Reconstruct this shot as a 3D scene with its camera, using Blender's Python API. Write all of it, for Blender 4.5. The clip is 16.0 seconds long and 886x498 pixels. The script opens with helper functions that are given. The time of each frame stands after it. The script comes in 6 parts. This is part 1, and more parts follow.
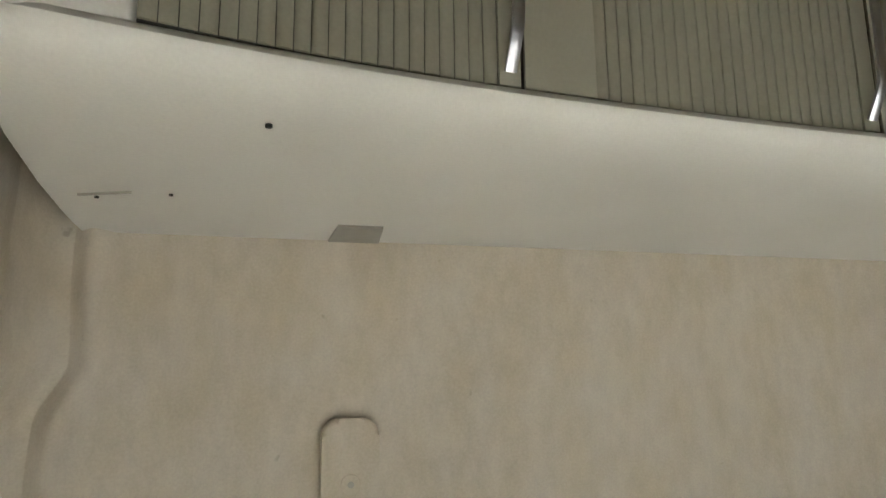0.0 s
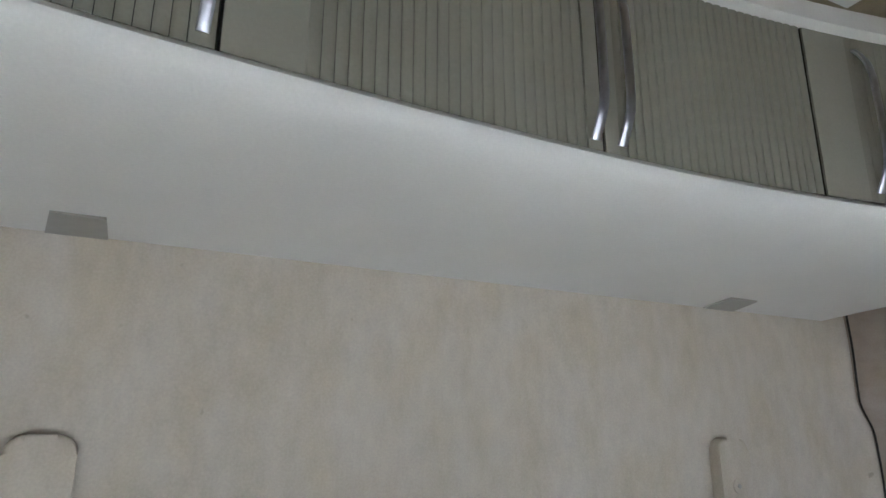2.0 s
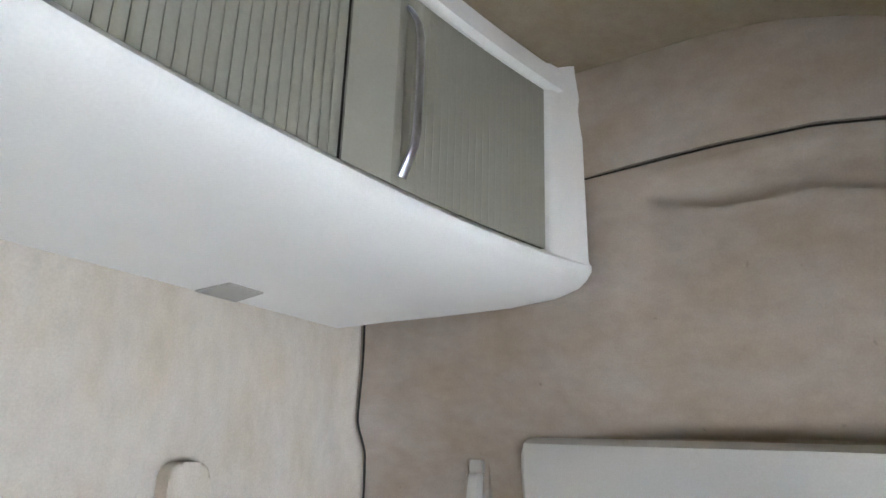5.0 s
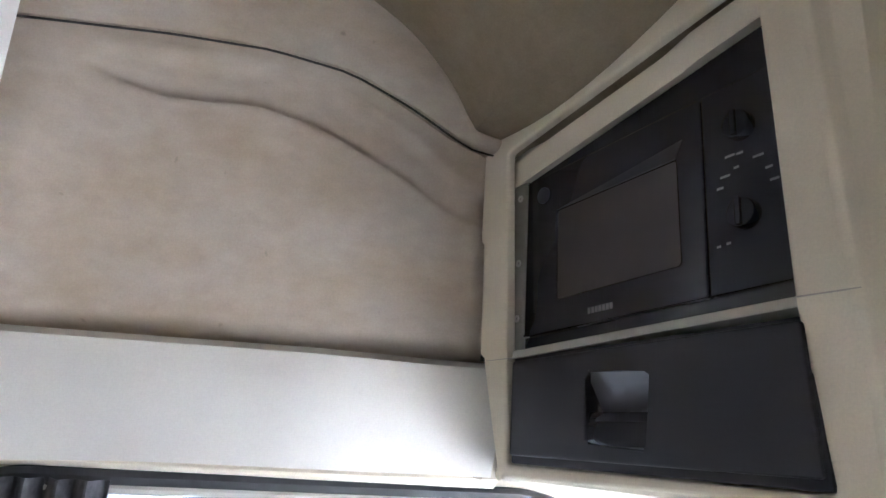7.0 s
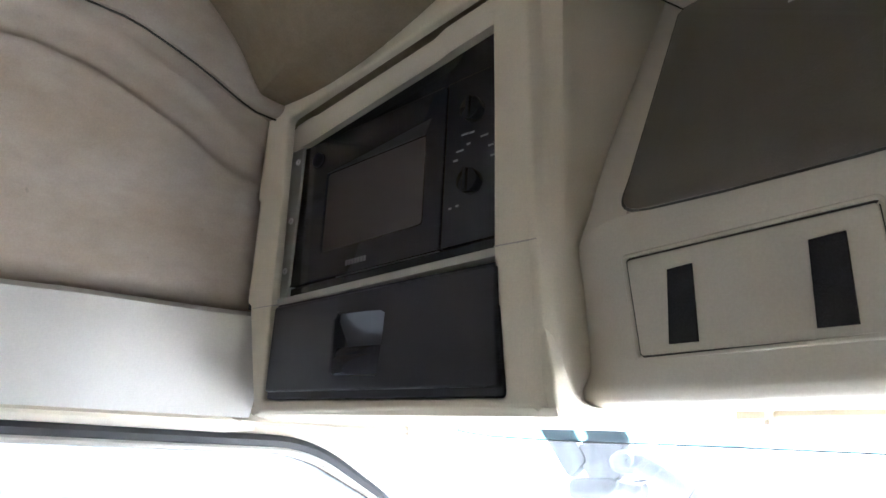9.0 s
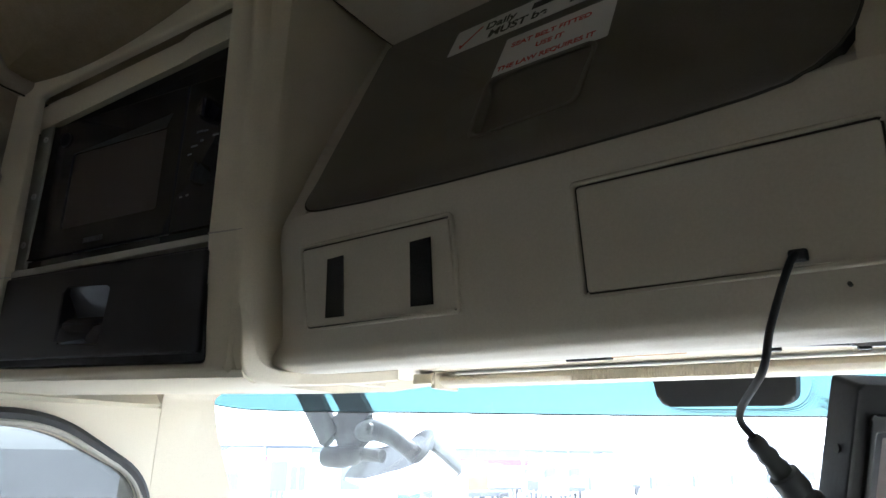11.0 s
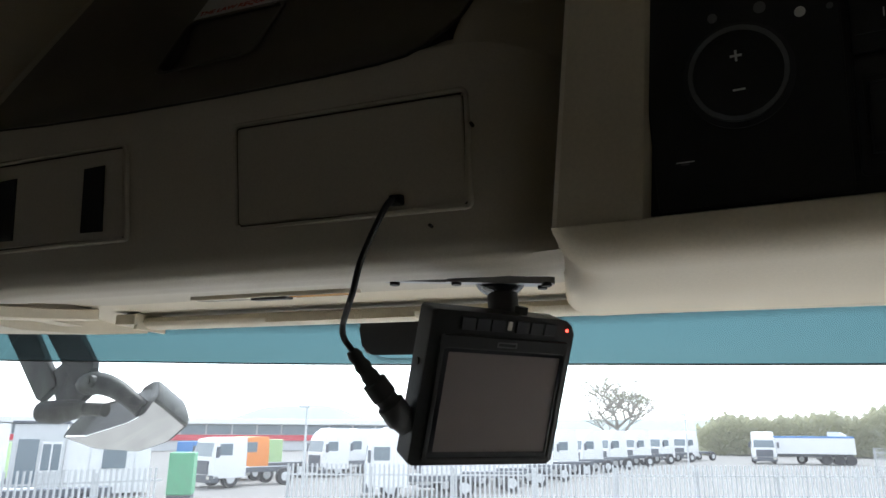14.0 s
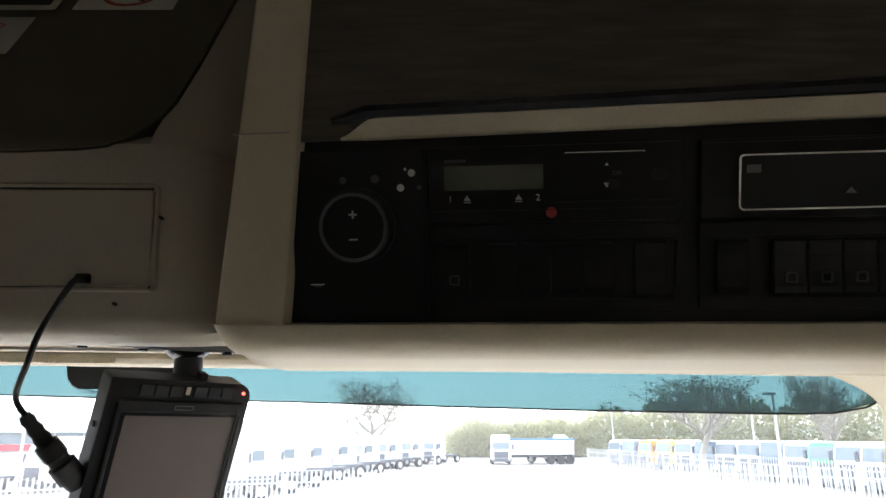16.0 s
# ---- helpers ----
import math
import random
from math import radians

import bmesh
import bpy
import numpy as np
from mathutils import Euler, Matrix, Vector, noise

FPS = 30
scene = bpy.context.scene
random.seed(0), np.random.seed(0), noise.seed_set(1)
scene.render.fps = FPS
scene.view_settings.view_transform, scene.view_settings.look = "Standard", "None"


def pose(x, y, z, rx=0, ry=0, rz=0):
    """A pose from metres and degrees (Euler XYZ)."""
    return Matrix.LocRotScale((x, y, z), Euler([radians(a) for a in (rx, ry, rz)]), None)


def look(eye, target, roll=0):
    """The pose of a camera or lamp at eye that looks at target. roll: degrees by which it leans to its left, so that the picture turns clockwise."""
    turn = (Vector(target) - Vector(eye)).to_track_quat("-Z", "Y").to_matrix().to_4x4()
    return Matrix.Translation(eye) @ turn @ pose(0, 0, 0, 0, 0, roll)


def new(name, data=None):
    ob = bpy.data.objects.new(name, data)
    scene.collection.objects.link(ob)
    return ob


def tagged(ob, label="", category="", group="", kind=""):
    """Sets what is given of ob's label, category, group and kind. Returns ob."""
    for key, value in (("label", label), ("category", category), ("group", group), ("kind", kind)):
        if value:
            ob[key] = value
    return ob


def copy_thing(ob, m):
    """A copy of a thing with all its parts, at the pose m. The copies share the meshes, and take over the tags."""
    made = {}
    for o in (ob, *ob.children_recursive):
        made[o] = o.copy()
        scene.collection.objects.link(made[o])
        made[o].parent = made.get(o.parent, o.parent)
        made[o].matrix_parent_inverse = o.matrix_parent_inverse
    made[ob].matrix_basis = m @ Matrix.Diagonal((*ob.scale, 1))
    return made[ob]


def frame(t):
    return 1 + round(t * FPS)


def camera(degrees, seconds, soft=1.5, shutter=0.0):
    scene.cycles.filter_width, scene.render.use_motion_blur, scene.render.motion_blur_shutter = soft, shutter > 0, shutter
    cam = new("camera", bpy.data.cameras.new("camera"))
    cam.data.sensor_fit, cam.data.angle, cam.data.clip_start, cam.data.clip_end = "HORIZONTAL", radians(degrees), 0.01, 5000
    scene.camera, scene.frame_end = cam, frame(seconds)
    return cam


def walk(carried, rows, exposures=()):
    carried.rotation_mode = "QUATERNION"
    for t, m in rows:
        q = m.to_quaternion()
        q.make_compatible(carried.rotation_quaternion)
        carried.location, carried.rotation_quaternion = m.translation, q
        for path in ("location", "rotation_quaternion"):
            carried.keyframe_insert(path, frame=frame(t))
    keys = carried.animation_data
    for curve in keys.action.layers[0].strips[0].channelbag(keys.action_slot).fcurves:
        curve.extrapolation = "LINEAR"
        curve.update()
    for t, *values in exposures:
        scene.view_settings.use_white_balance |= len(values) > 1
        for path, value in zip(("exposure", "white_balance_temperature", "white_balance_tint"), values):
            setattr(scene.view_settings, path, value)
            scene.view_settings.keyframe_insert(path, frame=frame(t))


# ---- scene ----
cam = camera(67.0, 16.0)
PATH = [
    (0, (0.742, 1.013, 1.639), (0.236, -0.888, 1.997), -0.7),
    (0.5, (0.706, 1.045, 1.635), (0.235, -0.845, 2.091), -0.7),
    (1, (0.659, 1.037, 1.62), (0.191, -0.841, 2.127), -0.6),
    (1.5, (0.6, 1.024, 1.596), (0.047, -0.825, 2.123), -0.4),
    (2, (0.554, 1.011, 1.57), (-0.297, -0.716, 2.113), 0.1),
    (2.5, (0.511, 1.002, 1.566), (-0.6, -0.575, 2.095), 1.0),
    (2.8, (0.515, 0.966, 1.588), (-0.717, -0.509, 2.142), 0.7),
    (3, (0.504, 0.996, 1.601), (-0.737, -0.475, 2.143), 1.1),
    (3.2, (0.505, 1.01, 1.607), (-0.75, -0.448, 2.153), 1.2),
    (5.3, (0.17, 0.837, 1.61), (-1.608, 0.115, 2.171), 2.2),
    (5.5, (0.178, 0.814, 1.609), (-1.659, 0.262, 2.174), 2.4),
    (6, (0.139, 0.784, 1.562), (-1.779, 0.757, 2.13), 3.0),
    (6.5, (0.096, 0.824, 1.515), (-1.785, 1.185, 2.09), 3.7),
    (7, (0.126, 0.889, 1.504), (-1.691, 1.509, 2.064), 3.8),
    (7.5, (0.14, 0.914, 1.481), (-1.563, 1.795, 2.05), 3.6),
    (8, (0.171, 0.909, 1.463), (-1.469, 1.899, 2.036), 3.4),
    (8.2, (0.174, 0.909, 1.45), (-1.445, 1.931, 2.028), 3.4),
    (10.3, (0.382, 0.934, 1.416), (-1.02, 2.25, 1.968), 2.0),
    (10.5, (0.398, 0.931, 1.41), (-0.947, 2.303, 1.966), 1.9),
    (11, (0.441, 0.928, 1.396), (-0.771, 2.417, 1.957), 1.8),
    (11.5, (0.473, 0.943, 1.374), (-0.636, 2.511, 1.931), 1.5),
    (12, (0.51, 0.954, 1.356), (-0.521, 2.574, 1.914), 1.5),
    (12.5, (0.54, 0.962, 1.328), (-0.39, 2.646, 1.877), 1.6),
    (13, (0.563, 0.964, 1.314), (-0.279, 2.698, 1.847), 1.6),
    (13.5, (0.573, 0.965, 1.315), (-0.199, 2.736, 1.832), 1.5),
    (14, (0.582, 0.949, 1.348), (-0.127, 2.748, 1.86), 1.5),
    (14.5, (0.614, 0.909, 1.376), (0.014, 2.747, 1.891), 1.3),
    (15, (0.644, 0.873, 1.395), (0.159, 2.743, 1.911), 1.2),
    (15.5, (0.676, 0.852, 1.397), (0.378, 2.759, 1.921), 1.0),
    (16, (0.694, 0.839, 1.395), (0.644, 2.764, 1.934), 0.9),
]
EXPO = [(0.0, 3.0, 6600, 7), (0.5, 2.9, 6150, 8), (1.0, 2.9, 5800, 9), (2.0, 2.95, 5500, 11), (3.0, 3.05, 5500, 11), (5.5, 3.95, 5400, 14), (6.0, 3.95, 5400, 15), (7.0, 4.4, 5350, 17), (7.5, 4.65, 5300, 18), (8.2, 4.6, 5350, 17), (10.3, 3.1, 5500, 10), (11.0, 2.5, 5550, 9), (11.5, 1.8, 5600, 10), (12.0, 1.5, 5700, 11), (13.0, 0.7, 5900, 10), (14.0, 0.65, 6000, 10), (15.0, 1.3, 6050, 11), (16.0, 1.6, 6200, 13)]
walk(cam, [(t, look(e, g, r)) for t, e, g, r in PATH], EXPO)

# ---- world and sun: a bright, hazy, overcast day ----
world = bpy.data.worlds.new("world")
scene.world = world
world.use_nodes = True
wn, wl = world.node_tree.nodes, world.node_tree.links
sky = wn.new("ShaderNodeTexSky")
sky.sky_type = 'NISHITA'
sky.sun_disc = False
sky.sun_elevation = radians(59)
sky.sun_rotation = radians(-13)
sky.air_density, sky.dust_density, sky.ozone_density = 1.0, 1.2, 1.0
wn["Background"].inputs["Strength"].default_value = 0.15
cloud = wn.new("ShaderNodeHueSaturation")
cloud.inputs["Saturation"].default_value, cloud.inputs["Value"].default_value = 0.18, 2.5
wl.new(sky.outputs["Color"], cloud.inputs["Color"])
wl.new(cloud.outputs["Color"], wn["Background"].inputs["Color"])
sun = new("sun", bpy.data.lights.new("sun", 'SUN'))
sun.data.energy, sun.data.angle, sun.data.color = 2.0, radians(4), (1.0, 0.96, 0.9)
sun.matrix_world = look((-4.0, 17.0, 29.0), (0, 0, 0))


# ---- materials ----
def mat(name, base, rough=0.5, metal=0.0, grain=0.0, scale=60.0, stain=0.0, bump=0.0, stretch=(1, 1, 1), spec=0.5, coat=0.0, vary=0.0):
    """A surface with fine grain, broad stains and a little relief, at real-world size."""
    m = bpy.data.materials.new(name)
    m.use_nodes = True
    nt = m.node_tree
    n, l = nt.nodes, nt.links
    b = n["Principled BSDF"]
    b.inputs["Base Color"].default_value = (*base, 1)
    b.inputs["Roughness"].default_value = rough
    b.inputs["Metallic"].default_value = metal
    b.inputs["Specular IOR Level"].default_value = spec
    b.inputs["Coat Weight"].default_value = coat
    tc = n.new("ShaderNodeTexCoord")
    mp = n.new("ShaderNodeMapping")
    mp.inputs["Scale"].default_value = stretch
    l.new(tc.outputs["Object"], mp.inputs["Vector"])
    fine = n.new("ShaderNodeTexNoise")
    fine.inputs["Scale"].default_value, fine.inputs["Detail"].default_value = scale, 4
    l.new(mp.outputs["Vector"], fine.inputs["Vector"])
    broad = n.new("ShaderNodeTexNoise")
    broad.inputs["Scale"].default_value, broad.inputs["Detail"].default_value = 4.0, 5
    l.new(tc.outputs["Object"], broad.inputs["Vector"])
    last = None

    def darken(fac, low, src):
        r = n.new("ShaderNodeMapRange")
        r.inputs["From Min"].default_value, r.inputs["From Max"].default_value = 0.3, 0.7
        r.inputs["To Min"].default_value, r.inputs["To Max"].default_value = 1 - low, 1 + low
        l.new(fac, r.inputs["Value"])
        mul = n.new("ShaderNodeMix")
        mul.data_type, mul.blend_type = 'RGBA', 'MULTIPLY'
        mul.inputs["Factor"].default_value = 1
        if src is None:
            mul.inputs[6].default_value = (*base, 1)
        else:
            l.new(src, mul.inputs[6])
        l.new(r.outputs["Result"], mul.inputs[7])
        return mul.outputs[2]
    if grain:
        last = darken(fine.outputs["Fac"], grain, last)
    if stain:
        last = darken(broad.outputs["Fac"], stain, last)
    if vary:
        oi = n.new("ShaderNodeObjectInfo")
        last = darken(oi.outputs["Random"], vary, last)
    if last is not None:
        l.new(last, b.inputs["Base Color"])
    if bump:
        bp = n.new("ShaderNodeBump")
        bp.inputs["Strength"].default_value, bp.inputs["Distance"].default_value = bump, 0.002
        l.new(fine.outputs["Fac"], bp.inputs["Height"])
        l.new(bp.outputs["Normal"], b.inputs["Normal"])
    rr = n.new("ShaderNodeMapRange")
    rr.inputs["To Min"].default_value, rr.inputs["To Max"].default_value = max(0.02, rough - 0.08), min(1, rough + 0.08)
    l.new(broad.outputs["Fac"], rr.inputs["Value"])
    l.new(rr.outputs["Result"], b.inputs["Roughness"])
    return m


def fabric(name, base, weave=140.0, blotch=0.10, tone=(1.0, 0.97, 0.92), streak=(1.0, 1.0, 0.35)):
    """Felt or woven lining: fine weave, drawn-out fibres, soft stains that also shift the hue, and a few specks."""
    m = mat(name, base, 0.95, spec=0.1)
    nt = m.node_tree
    n, l = nt.nodes, nt.links
    b = n["Principled BSDF"]
    tc = n.new("ShaderNodeTexCoord")
    mp = n.new("ShaderNodeMapping")
    mp.inputs["Scale"].default_value = streak
    l.new(tc.outputs["Object"], mp.inputs["Vector"])

    def cloud(scale, detail, vector):
        t = n.new("ShaderNodeTexNoise")
        t.inputs["Scale"].default_value, t.inputs["Detail"].default_value = scale, detail
        l.new(vector, t.inputs["Vector"])
        return t.outputs["Fac"]

    def span(fac, a, c, lo, hi):
        r = n.new("ShaderNodeMapRange")
        r.inputs["From Min"].default_value, r.inputs["From Max"].default_value = a, c
        r.inputs["To Min"].default_value, r.inputs["To Max"].default_value = lo, hi
        l.new(fac, r.inputs["Value"])
        return r.outputs["Result"]

    def times(x, y):
        t = n.new("ShaderNodeMath")
        t.operation = 'MULTIPLY'
        l.new(x, t.inputs[0])
        l.new(y, t.inputs[1])
        return t.outputs[0]
    fine = cloud(weave * 2.2, 3, tc.outputs["Object"])
    thread = cloud(weave * 0.35, 4, mp.outputs["Vector"])
    patch = cloud(13.0, 5, mp.outputs["Vector"])
    wide = cloud(2.1, 3, tc.outputs["Object"])
    speck = cloud(34.0, 2, tc.outputs["Object"])
    v = times(times(span(fine, 0.3, 0.7, 0.95, 1.05), span(thread, 0.3, 0.7, 0.945, 1.055)), times(span(patch, 0.3, 0.7, 1 - blotch, 1 + blotch), span(wide, 0.3, 0.7, 1 - 0.7 * blotch, 1 + 0.7 * blotch)))
    v = times(v, span(speck, 0.74, 0.80, 1.0, 0.72))
    hue = n.new("ShaderNodeMix")
    hue.data_type = 'RGBA'
    hue.inputs[6].default_value = (*base, 1)
    hue.inputs[7].default_value = (*[c * t for c, t in zip(base, tone)], 1)
    l.new(span(patch, 0.35, 0.65, 1.0, 0.0), hue.inputs[0])
    mul = n.new("ShaderNodeMix")
    mul.data_type, mul.blend_type = 'RGBA', 'MULTIPLY'
    mul.inputs[0].default_value = 1
    l.new(hue.outputs[2], mul.inputs[6])
    l.new(v, mul.inputs[7])
    l.new(mul.outputs[2], b.inputs["Base Color"])
    bp = n.new("ShaderNodeBump")
    bp.inputs["Strength"].default_value, bp.inputs["Distance"].default_value = 0.16, 0.002
    l.new(thread, bp.inputs["Height"])
    l.new(bp.outputs["Normal"], b.inputs["Normal"])
    return m


def glow(name, colour, strength):
    m = bpy.data.materials.new(name)
    m.use_nodes = True
    b = m.node_tree.nodes["Principled BSDF"]
    b.inputs["Base Color"].default_value = (*colour, 1)
    b.inputs["Emission Color"].default_value = (*colour, 1)
    b.inputs["Emission Strength"].default_value = strength
    return m


def clear(name, colour, rough=0.0, veil=0.0):
    m = bpy.data.materials.new(name)
    m.use_nodes = True
    nt = m.node_tree
    nt.nodes.remove(nt.nodes["Principled BSDF"])
    tr = nt.nodes.new("ShaderNodeBsdfTransparent")
    tr.inputs["Color"].default_value = (*colour, 1)
    gl = nt.nodes.new("ShaderNodeBsdfGlossy")
    gl.inputs["Roughness"].default_value = rough
    mx = nt.nodes.new("ShaderNodeMixShader")
    mx.inputs[0].default_value = 0.03
    nt.links.new(tr.outputs[0], mx.inputs[1])
    nt.links.new(gl.outputs[0], mx.inputs[2])
    last = mx
    if veil:
        # a thin translucent film, added to imitate veiling glare and haze outside
        film = nt.nodes.new("ShaderNodeBsdfTranslucent")
        film.inputs["Color"].default_value = (0.9, 0.9, 0.88, 1)
        speck = nt.nodes.new("ShaderNodeTexNoise")
        speck.inputs["Scale"].default_value, speck.inputs["Detail"].default_value = 9.0, 6
        amount = nt.nodes.new("ShaderNodeMapRange")
        amount.inputs["To Min"].default_value, amount.inputs["To Max"].default_value = veil * 0.7, veil * 1.3
        nt.links.new(speck.outputs["Fac"], amount.inputs["Value"])
        last = nt.nodes.new("ShaderNodeMixShader")
        nt.links.new(amount.outputs["Result"], last.inputs[0])
        nt.links.new(mx.outputs[0], last.inputs[1])
        nt.links.new(film.outputs[0], last.inputs[2])
    nt.links.new(last.outputs[0], nt.nodes["Material Output"].inputs[0])
    return m


def foliage(name, colour):
    m = mat(name, colour, 0.8, grain=0.25, scale=2, stain=0.25, spec=0.2)
    nt = m.node_tree
    b, out = nt.nodes["Principled BSDF"], nt.nodes["Material Output"]
    thin = nt.nodes.new("ShaderNodeBsdfTranslucent")
    thin.inputs["Color"].default_value = (colour[0] * 1.3, colour[1] * 1.3, colour[2], 1)
    mx = nt.nodes.new("ShaderNodeMixShader")
    mx.inputs[0].default_value = 0.45
    nt.links.new(b.outputs[0], mx.inputs[1])
    nt.links.new(thin.outputs[0], mx.inputs[2])
    nt.links.new(mx.outputs[0], out.inputs[0])
    return m


M = dict(
    liner=fabric("liner_fabric", (0.50, 0.452, 0.385), 120, 0.045, (1.0, 0.965, 0.88), (1.0, 1.0, 0.5)),
    side=fabric("side_fabric", (0.40, 0.345, 0.292), 150, 0.055, (1.0, 0.95, 0.87), (1.0, 0.5, 1.0)),
    # brown felt, taken darker to account for the weak light under the roof
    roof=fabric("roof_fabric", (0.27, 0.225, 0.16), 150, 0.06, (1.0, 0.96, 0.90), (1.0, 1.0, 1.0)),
    shell=mat("pale_plastic", (0.70, 0.68, 0.64), 0.55, grain=0.03, scale=300, stain=0.04, bump=0.06),
    panel=mat("panel_plastic", (0.52, 0.495, 0.45), 0.55, grain=0.04, scale=350, stain=0.05, bump=0.08),
    trim=mat("beige_plastic", (0.61, 0.545, 0.43), 0.52, grain=0.04, scale=400, stain=0.03, bump=0.06),
    pod=mat("warm_beige_plastic", (0.61, 0.525, 0.385), 0.52, grain=0.04, scale=400, stain=0.03, bump=0.06),
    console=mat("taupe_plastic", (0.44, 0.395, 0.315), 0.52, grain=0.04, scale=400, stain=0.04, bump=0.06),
    hatch=mat("hatch_plastic", (0.105, 0.093, 0.073), 0.45, grain=0.05, scale=400, stain=0.05, bump=0.1),
    door=mat("ribbed_grey", (0.25, 0.238, 0.19), 0.5, grain=0.05, scale=250, stain=0.06, bump=0.08),
    strip=mat("smooth_grey", (0.30, 0.285, 0.23), 0.45, grain=0.03, scale=250, stain=0.04),
    tab=mat("grey_tab", (0.36, 0.34, 0.30), 0.6, grain=0.04, stain=0.05),
    gap=mat("dark_gap", (0.03, 0.028, 0.025), 0.8),
    silver=mat("brushed_silver", (0.50, 0.50, 0.545), 0.30, metal=1.0, grain=0.05, scale=200),
    black=mat("black_plastic", (0.011, 0.011, 0.012), 0.45, spec=0.3, grain=0.1, scale=300, bump=0.08),
    # lifted base colour stands in for the highlight in the drawer pull's hollow
    sheen=mat("sheen_black", (0.10, 0.10, 0.11), 0.3, stain=0.05, spec=0.9),
    satin=mat("satin_black", (0.014, 0.014, 0.018), 0.40, grain=0.08, scale=350, stain=0.06, bump=0.05, spec=0.42),
    gloss=mat("gloss_black", (0.016, 0.016, 0.021), 0.10, stain=0.05, spec=0.4),
    # black monitor screen, its base lifted to imitate the haze it reflects
    screen=mat("hazed_screen", (0.15, 0.122, 0.115), 0.45, stain=0.08),
    ovenglass=mat("oven_window", (0.058, 0.049, 0.047), 0.35, stain=0.08, spec=0.3),
    rubber=mat("black_rubber", (0.02, 0.02, 0.022), 0.6, grain=0.1, bump=0.1),
    felt=mat("black_felt", (0.012, 0.011, 0.013), 0.95, grain=0.3, scale=500, bump=0.5),
    paper=mat("white_sticker", (0.62, 0.61, 0.58), 0.5, stain=0.06),
    ink=mat("black_ink", (0.03, 0.03, 0.03), 0.6),
    redink=mat("red_ink", (0.45, 0.05, 0.04), 0.6),
    mark=mat("white_mark", (0.75, 0.75, 0.72), 0.5),
    grey=mat("grey_mark", (0.11, 0.11, 0.115), 0.5),
    lcd=mat("lcd_green", (0.10, 0.11, 0.075), 0.25, stain=0.1),
    redbtn=mat("red_button", (0.5, 0.03, 0.04), 0.4),
    led=glow("red_led", (1.0, 0.05, 0.03), 4.0),
    wood=mat("dark_wood", (0.085, 0.07, 0.05), 0.4, grain=0.35, scale=30, stain=0.15, bump=0.1, stretch=(0.3, 6, 6)),
    steel=mat("bright_steel", (0.30, 0.30, 0.31), 0.34, metal=1.0, grain=0.06, scale=120, stain=0.08),
    chrome=mat("chrome", (0.8, 0.8, 0.82), 0.12, metal=1.0),
    lens=mat("lamp_lens", (0.6, 0.57, 0.5), 0.2, stain=0.1),
    amber=mat("amber_lens", (0.55, 0.28, 0.08), 0.25),
    # windscreen and band carry the added glare film
    glass=clear("clear_glass", (0.95, 0.97, 0.97), veil=0.022),
    # side panes darkened only to limit the daylight they let in
    sideglass=clear("side_glass", (0.20, 0.205, 0.205)),
    dimglass=clear("dimmed_side_glass", (0.36, 0.375, 0.375)),
    tint=clear("blue_tint", (0.19, 0.275, 0.285), veil=0.035),
    dash=mat("bounce_plastic", (0.72, 0.685, 0.62), 0.6, grain=0.05, stain=0.05),
    dark=mat("dark_lining", (0.05, 0.048, 0.045), 0.8, grain=0.1, stain=0.1),
    floor=mat("floor_rubber", (0.05, 0.048, 0.045), 0.8, grain=0.1, stain=0.1),
    curtain=mat("dark_curtain", (0.05, 0.048, 0.05), 0.9, grain=0.4, scale=90),
)


# ---- mesh helpers ----
def part(name, bm, material, parent=None, label="", smooth=False):
    bmesh.ops.recalc_face_normals(bm, faces=bm.faces[:])
    me = bpy.data.meshes.new(name)
    bm.to_mesh(me)
    bm.free()
    me.materials.append(material)
    if smooth:
        for p in me.polygons:
            p.use_smooth = True
        me.set_sharp_from_angle(angle=radians(38))
    ob = new(name, me)
    if parent is not None:
        ob.parent = parent
    return tagged(ob, label)


def thing(name, label, category, group="", at=(0, 0, 0)):
    ob = new(name)
    ob.location = at
    ob.empty_display_size = 0.02
    return tagged(ob, label, category, group)


def frame_of(origin, u, v):
    """A matrix whose x runs along u, y along v and z out of the face they span."""
    u = Vector(u).normalized()
    n = u.cross(Vector(v)).normalized()
    v = n.cross(u)
    m = Matrix((u, v, n)).transposed().to_4x4()
    m.translation = origin
    return m


def round_rect(x0, y0, x1, y1, r, k=4):
    pts = []
    for cx, cy, a in ((x1 - r, y1 - r, 0), (x0 + r, y1 - r, 90), (x0 + r, y0 + r, 180), (x1 - r, y0 + r, 270)):
        for i in range(k + 1):
            b = radians(a + 90 * i / k)
            pts.append((cx + r * math.cos(b), cy + r * math.sin(b)))
    return pts


def soft_poly(pts, r, k=4):
    """A polygon with its corners rounded by r."""
    out = []
    for i, p in enumerate(pts):
        p = Vector(p)
        a, b = Vector(pts[i - 1]), Vector(pts[(i + 1) % len(pts)])
        d0, d1 = (a - p).normalized(), (b - p).normalized()
        p0, p1 = p + d0 * r, p + d1 * r
        for j in range(k + 1):
            t = j / k
            out.append(tuple((1 - t) ** 2 * p0 + 2 * t * (1 - t) * p + t * t * p1))
    return out


